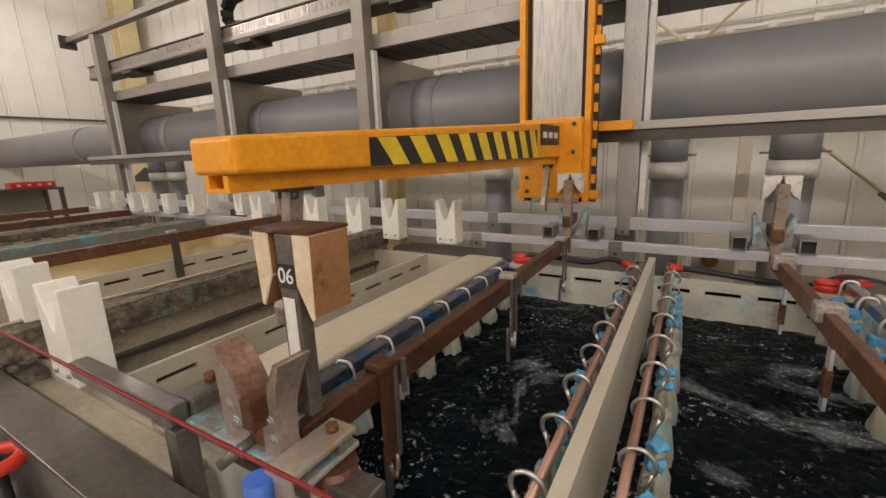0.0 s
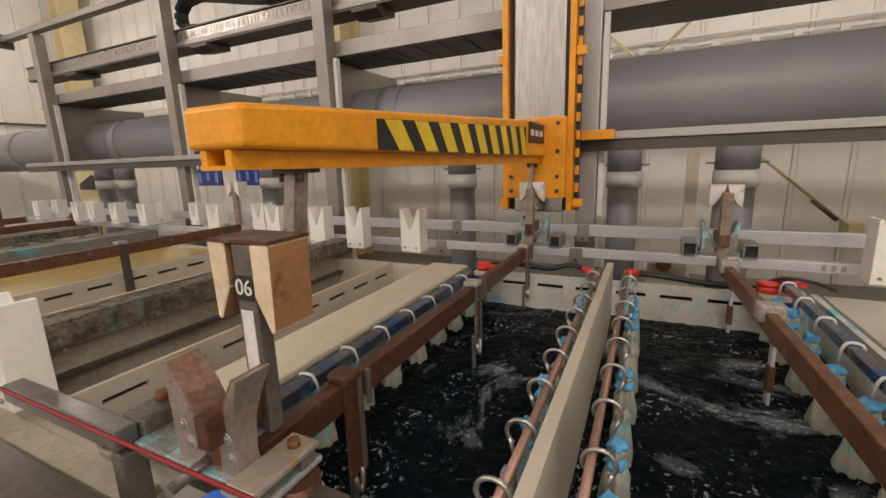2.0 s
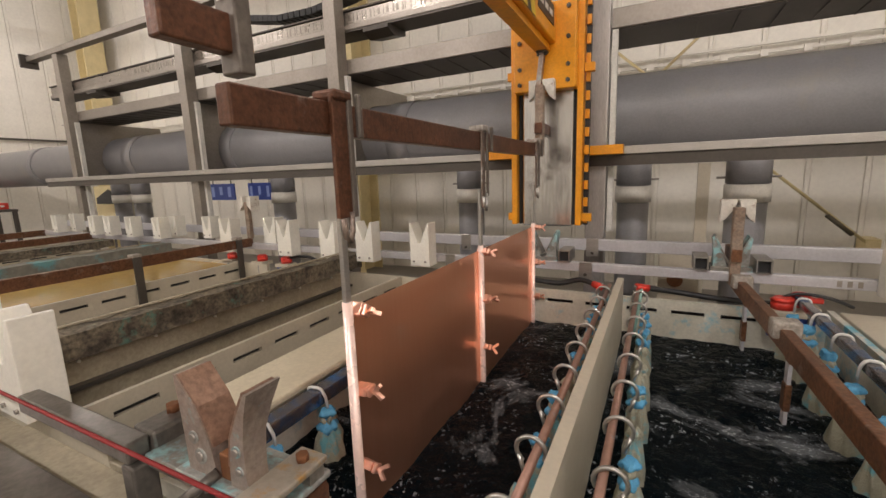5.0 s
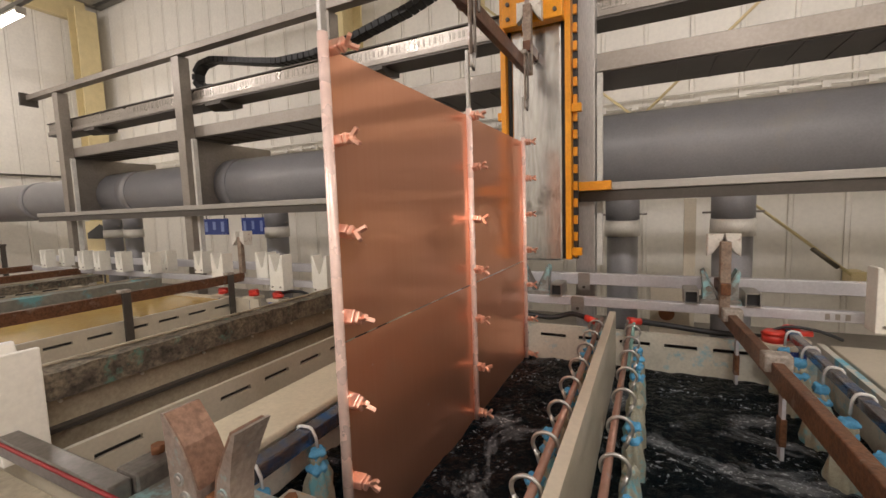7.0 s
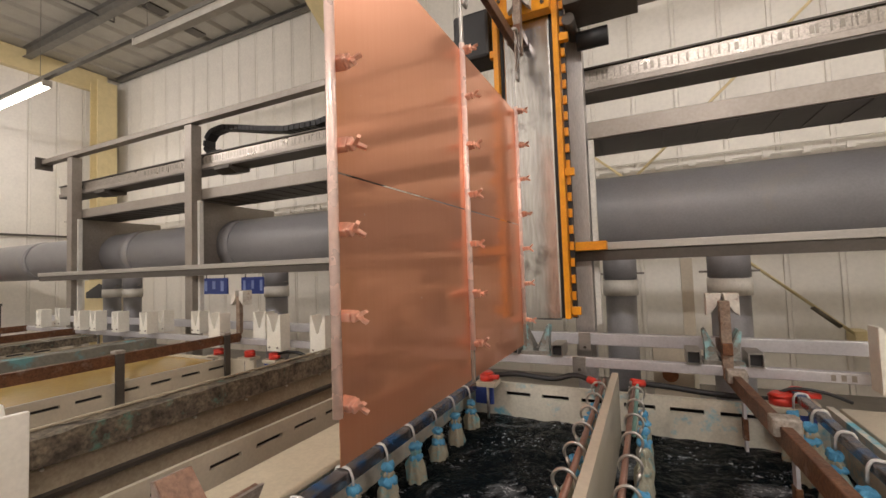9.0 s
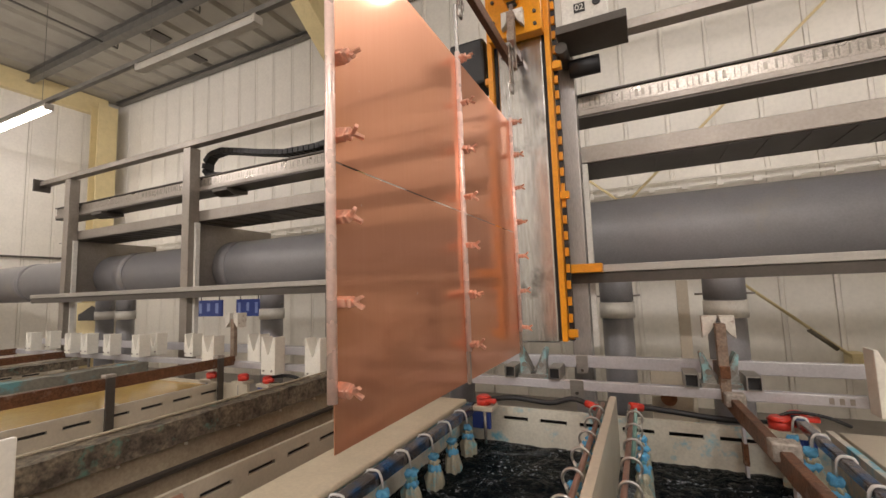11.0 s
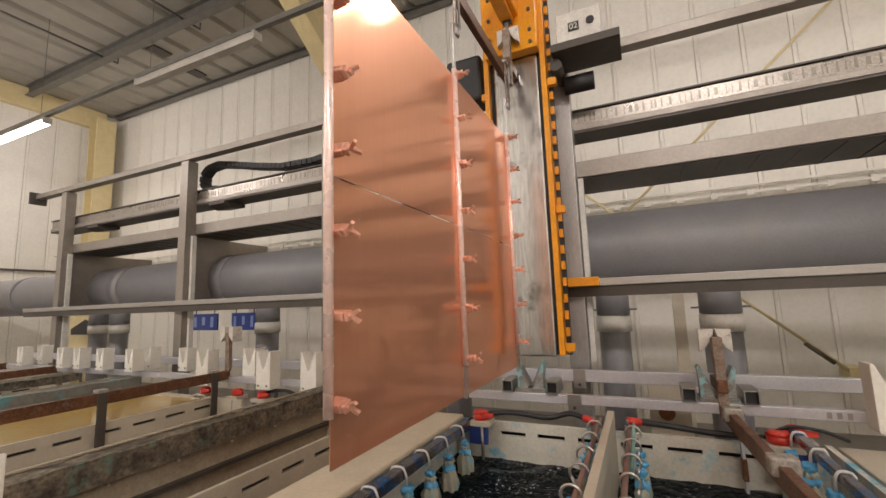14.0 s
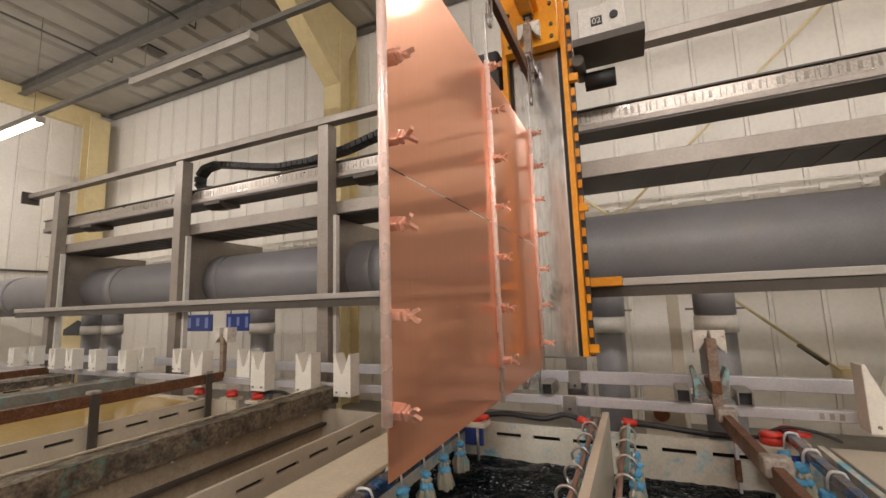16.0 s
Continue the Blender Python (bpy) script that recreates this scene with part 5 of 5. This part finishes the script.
part("seam_strip", box(B(), -1.42, -0.83, 0.371, 0.392, 0.871, 0.895, 0.003), M["dusty_shaded_cream"], t)
t = mount_ob = thing("insulator_mount", (-0.47, 0.40, 0.86), "steel mounting plate with rusty bolt on a brown insulator", "mount")
part("plate", box(B(), -0.60, -0.455, 0.335, 0.445, 1.0, 1.012, 0.004), M["crust"], t)
part("front_plate", box(B(), -0.507, -0.452, 0.311, 0.437, 1.0325, 1.0435, 0.003), M["rustplate"], t, "rust-stained steel plate")
part("plate_lip", box(B(), -0.507, -0.452, 0.303, 0.3105, 0.985, 1.0435, 0.003), M["rustplate"], t)
part("spacer", box(B(), -0.505, -0.456, 0.40, 0.43, 1.0125, 1.032), M["saddle"], t)
part("bolt", rod(B(), (-0.478, 0.41, 1.0435), (-0.478, 0.41, 1.055), 0.010, 6), M["rust"], t)
part("insulator", rod(B(), (-0.47, 0.40, 0.86), (-0.47, 0.40, 0.999), 0.036, 18), M["bardark"], t)
part("insulator_cap", rod(B(), (-0.47, 0.40, 0.94), (-0.47, 0.40, 0.965), 0.042, 18), M["guide"], t)
part("long_bolt", rod(B(), (-0.585, 0.285, 1.028), (-0.562, 0.33, 1.052), 0.0085, 10), M["channel"], t)
part("rail", box(B(), -0.76, -0.60, 0.33, 0.43, 1.0, 1.024, 0.004), M["saddle"], t)
rail_ob = single("saddle_rail", box(B(), -0.72, -0.40, 0.36, 0.41, 0.93, 0.985, 0.004), M["channel"], "short steel rail under the front saddle", "rail")
t = valve_ob = thing("red_valve", (-1.14, 0.07, 0.62), "orange-red valve handle on dark fittings below the edge", "valve")
part("handle", ring(B(), (-1.14, 0.08, 0.86), 0.045, 0.014, "z", 16, 8), M["red"], t)
part("lever", box(B(), -1.32, -1.18, 0.05, 0.09, 0.85, 0.885, 0.01), M["red"], t)
part("stem", rod(B(), (-1.14, 0.08, 0.3), (-1.14, 0.08, 0.87), 0.016, 10), M["rubber_and_shade"], t)
part("spool", rod(B(), (-1.27, 0.07, 0.3), (-1.27, 0.07, 0.84), 0.03, 12), M["blue"], t)
part("pipe", rod(B(), (-1.5, 0.06, 0.74), (-0.6, 0.06, 0.74), 0.04, 16), M["pvc_light"], t)
t = fitting_ob = thing("blue_fitting", (-0.52, 0.27, 0.9), "blue plastic fitting under the front saddle", "fitting")
part("body", rod(B(), (-0.52, 0.28, 0.9), (-0.52, 0.28, 0.955), 0.02, 14), M["bluefit"], t)
t = ledge_ob = thing("ledge_box", (-1.62, 0.33, 0.6), "corroded ledge with fittings beneath the white supports", "ledge")
part("body", box(B(), -2.6, -1.425, 0.30, 0.395, 0.6, 0.9, 0.004), M["dirty"], t)
for k in range(5):
    part("fitting", rod(B(), (-1.5 - 0.1 * k, 0.31, 0.90), (-1.5 - 0.1 * k, 0.31, 0.935), 0.016, 10), M["rust"] if k % 2 else M["cream"], t)
for ob, by in ((channel_ob, (-0.018, 0.045, 0)), (bracket_ob, (-0.018, 0.03, 0)), (box_ob, (-0.018, 0.03, 0)), (mount_ob, (-0.036, 0.018, 0)),
               (rail_ob, (-0.018, 0.026, 0)), (valve_ob, (-0.03, 0.095, 0.06)), (fitting_ob, (-0.02, 0.03, 0.08)), (ledge_ob, (-0.2, 0.03, 0))):
    ob.location += Vector(by)

# right-hand neighbour tank
t = thing("neighbour_tank", (1.0, 1.2, 0), "cream plastic covered tank beside the plating tank", "tank")
part("cover", box(B(), 0.567, 1.6, Y0, Y1 + 0.02, 0.905, 0.925, 0.004), M["cream"], t)
part("dark_gap_strip", box(B(), 0.551, 0.566, Y0, Y1 + 0.02, 0.86, 0.9), M["rubber_and_shade"], t)
part("front_panel", box(B(), 0.567, 1.6, Y0 - 0.02, Y0 - 0.001, 0.2, 0.92), M["cream"], t)

# ---- bracing and services on the wall ----
def brace(p, q, label):
    b = thing("brace_rod", p, label, "brace", "wall braces")
    p, q = Vector(p), Vector(q)
    part("rod", rod(B(), p, q, 0.016, 10), M["trim"], b)
    for e in (p, q):
        part("wall_plate", box(B(), e.x - 0.06, e.x + 0.06, e.y - 0.02, 5.905, e.z - 0.08, e.z + 0.08), M["trim"], b)
    return b


tied = brace((-2.2, 5.7, 4.3), (1.89, 5.7, 0.62), "cream painted diagonal brace rod with a dark turnbuckle")
brace((3.3, 5.62, 5.7), (-0.6, 5.62, 2.05), "cream painted diagonal brace rod")
part("turnbuckle", rod(B(), (1.51, 5.698, 0.939), (1.73, 5.698, 0.740), 0.024, 12), M["turnbuckle"], tied, "dark turnbuckle")
bm = box(B(), -12.3, 6.5, 5.80, 5.84, 2.72, 2.745)
box(bm, -12.3, 6.5, 5.80, 5.84, 2.63, 2.655)
for i in range(34):
    box(bm, -6 + i * 0.36, -5.93 + i * 0.36, 5.785, 5.84, 2.60, 2.67)
single("cable_tray", bm, M["wall"], "pale cable tray with clips along the wall", "cable tray")
single("wall_rail", box(B(), WALL_X + 0.03, WALL_X + 0.06, -4.5, 5.6, 2.46, 2.50), M["frame_dark"], "thin dark rail on the end wall", "rail")
for x, yv in ((-7.9, 4.4), (-8.0, 5.2)):
    single("roof_vent", box(B(), x - 0.12, x + 0.12, yv, yv + 0.34, CEIL - 0.03, CEIL - 0.004), M["frame_dark"], "small dark opening in the roof deck", "roof vent", "roof vents")
t = thing("floor_outlet", (0.06, 2.75, 0.86), "dark red round socket on a cream pipe box", "socket")
part("pipe_box", box(B(), 0.145, 0.205, 2.83, 2.87, 0.3, 1.49), M["cream"], t)
part("face", rod(B(), (0.054, 2.62, 0.855), (0.054, 2.64, 0.855), 0.04, 16), M["rust"], t)
part("box", box(B(), -0.03, 0.17, 2.641, 2.72, 0.4, 1.0, 0.004), M["cream"], t)


# ---- energy chain above the frame ----
def energy_chain():
    c = thing("energy_chain", (-3.9, 2.62, 2.6), "black sagging energy chain on the hoist frame", "energy chain")
    pts = [(-3.495, 2.615), (-3.665, 2.635), (-3.725, 2.695), (-3.715, 2.775), (-3.645, 2.835), (-3.495, 2.850), (-3.265, 2.805), (-3.015, 2.750),
           (-2.715, 2.695), (-2.365, 2.685), (-2.005, 2.725), (-1.512, 2.825), (-1.129, 2.945), (-0.8, 3.045)]
    fine = []
    for (xa, za), (xb, zb) in zip(pts, pts[1:]):
        n = max(1, round(math.hypot(xb - xa, zb - za) / 0.055))
        fine += [(xa + (xb - xa) * i / n, za + (zb - za) * i / n) for i in range(n)]
    fine.append(pts[-1])
    me = mesh_of("chain_link", box(B(), -0.026, 0.026, -0.05, 0.05, -0.025, 0.025, 0.006), M["rubber_and_shade"])
    for (xa, za), (xb, zb) in zip(fine, fine[1:]):
        o = piece("chain_link", me, c, ((xa + xb) / 2, 2.62, (za + zb) / 2))
        o.rotation_euler = (0, -math.atan2(zb - za, xb - xa), 0)


energy_chain()


# ---- what moves ----
def motions():
    travel = ((0.0, -0.112), (0.25, -0.055), (0.5, -0.012), (1.0, 0.0), (3.0, 0.0), (8.0, 0.0), (15.3, 0.0), (15.5, 0.008),
              (15.7, 0.035), (15.85, 0.079), (16.0, 0.136))
    walk(hoist_ob, [(t, pose(BAR_A + dx, 2.3, 1.5)) for t, dx in travel])
    bar = ((0.0, 0.0), (1.5, 0.0), (2.5, 0.0), (2.85, 0.005), (3.0, 0.018), (3.5, 0.129), (4.0, 0.270), (4.2, 0.335), (5.0, 0.548), (6.0, 0.818),
           (6.3, 0.902), (6.5, 0.956), (7.0, 1.100), (7.5, 1.232), (8.0, 1.374), (8.5, 1.490), (8.75, 1.528), (9.0, 1.550), (9.5, 1.584), (10.2, 1.612), (11.0, 1.62), (11.5, 1.62), (16.0, 1.62))
    late = {15.5: 0.008, 15.7: 0.035, 15.85: 0.079, 16.0: 0.136}
    rows = [(t, pose(BAR_A + late.get(t, 0.0), 1.2, BAR_Z + dz)) for t, dz in bar[:-1]]
    rows += [(15.3, pose(BAR_A, 1.2, BAR_Z + 1.62))]
    rows += [(t, pose(BAR_A + dx, 1.2, BAR_Z + 1.62)) for t, dx in late.items()]
    walk(bar_06, rows)
    arm = [(0.0, 0.0), (1.4, 0.0), (1.7, 0.01), (2.0, 0.044), (2.5, 0.095), (3.0, 0.146), (3.5, 0.244), (4.0, 0.376), (4.2, 0.432), (5.0, 0.630), (6.0, 0.876), (6.5, 0.998),
                                                                            (7.0, 1.140), (7.5, 1.268), (8.0, 1.408), (8.5, 1.520), (9.0, 1.572), (9.5, 1.596), (10.2, 1.615), (11.0, 1.62), (16.0, 1.62)]
    rng = random.Random(7)
    for ob in (bath_a, bath_c):
        rows = []
        for i in range(41):
            rows.append((i * 0.4, pose(rng.uniform(-0.008, 0.008), rng.uniform(-0.014, 0.014), rng.uniform(-0.004, 0.004), rng.uniform(-0.2, 0.2), rng.uniform(-0.2, 0.2), 0)))
        walk(ob, rows)
    walk(carriage, [(t, pose(0, 0, dz)) for t, dz in arm])


motions()
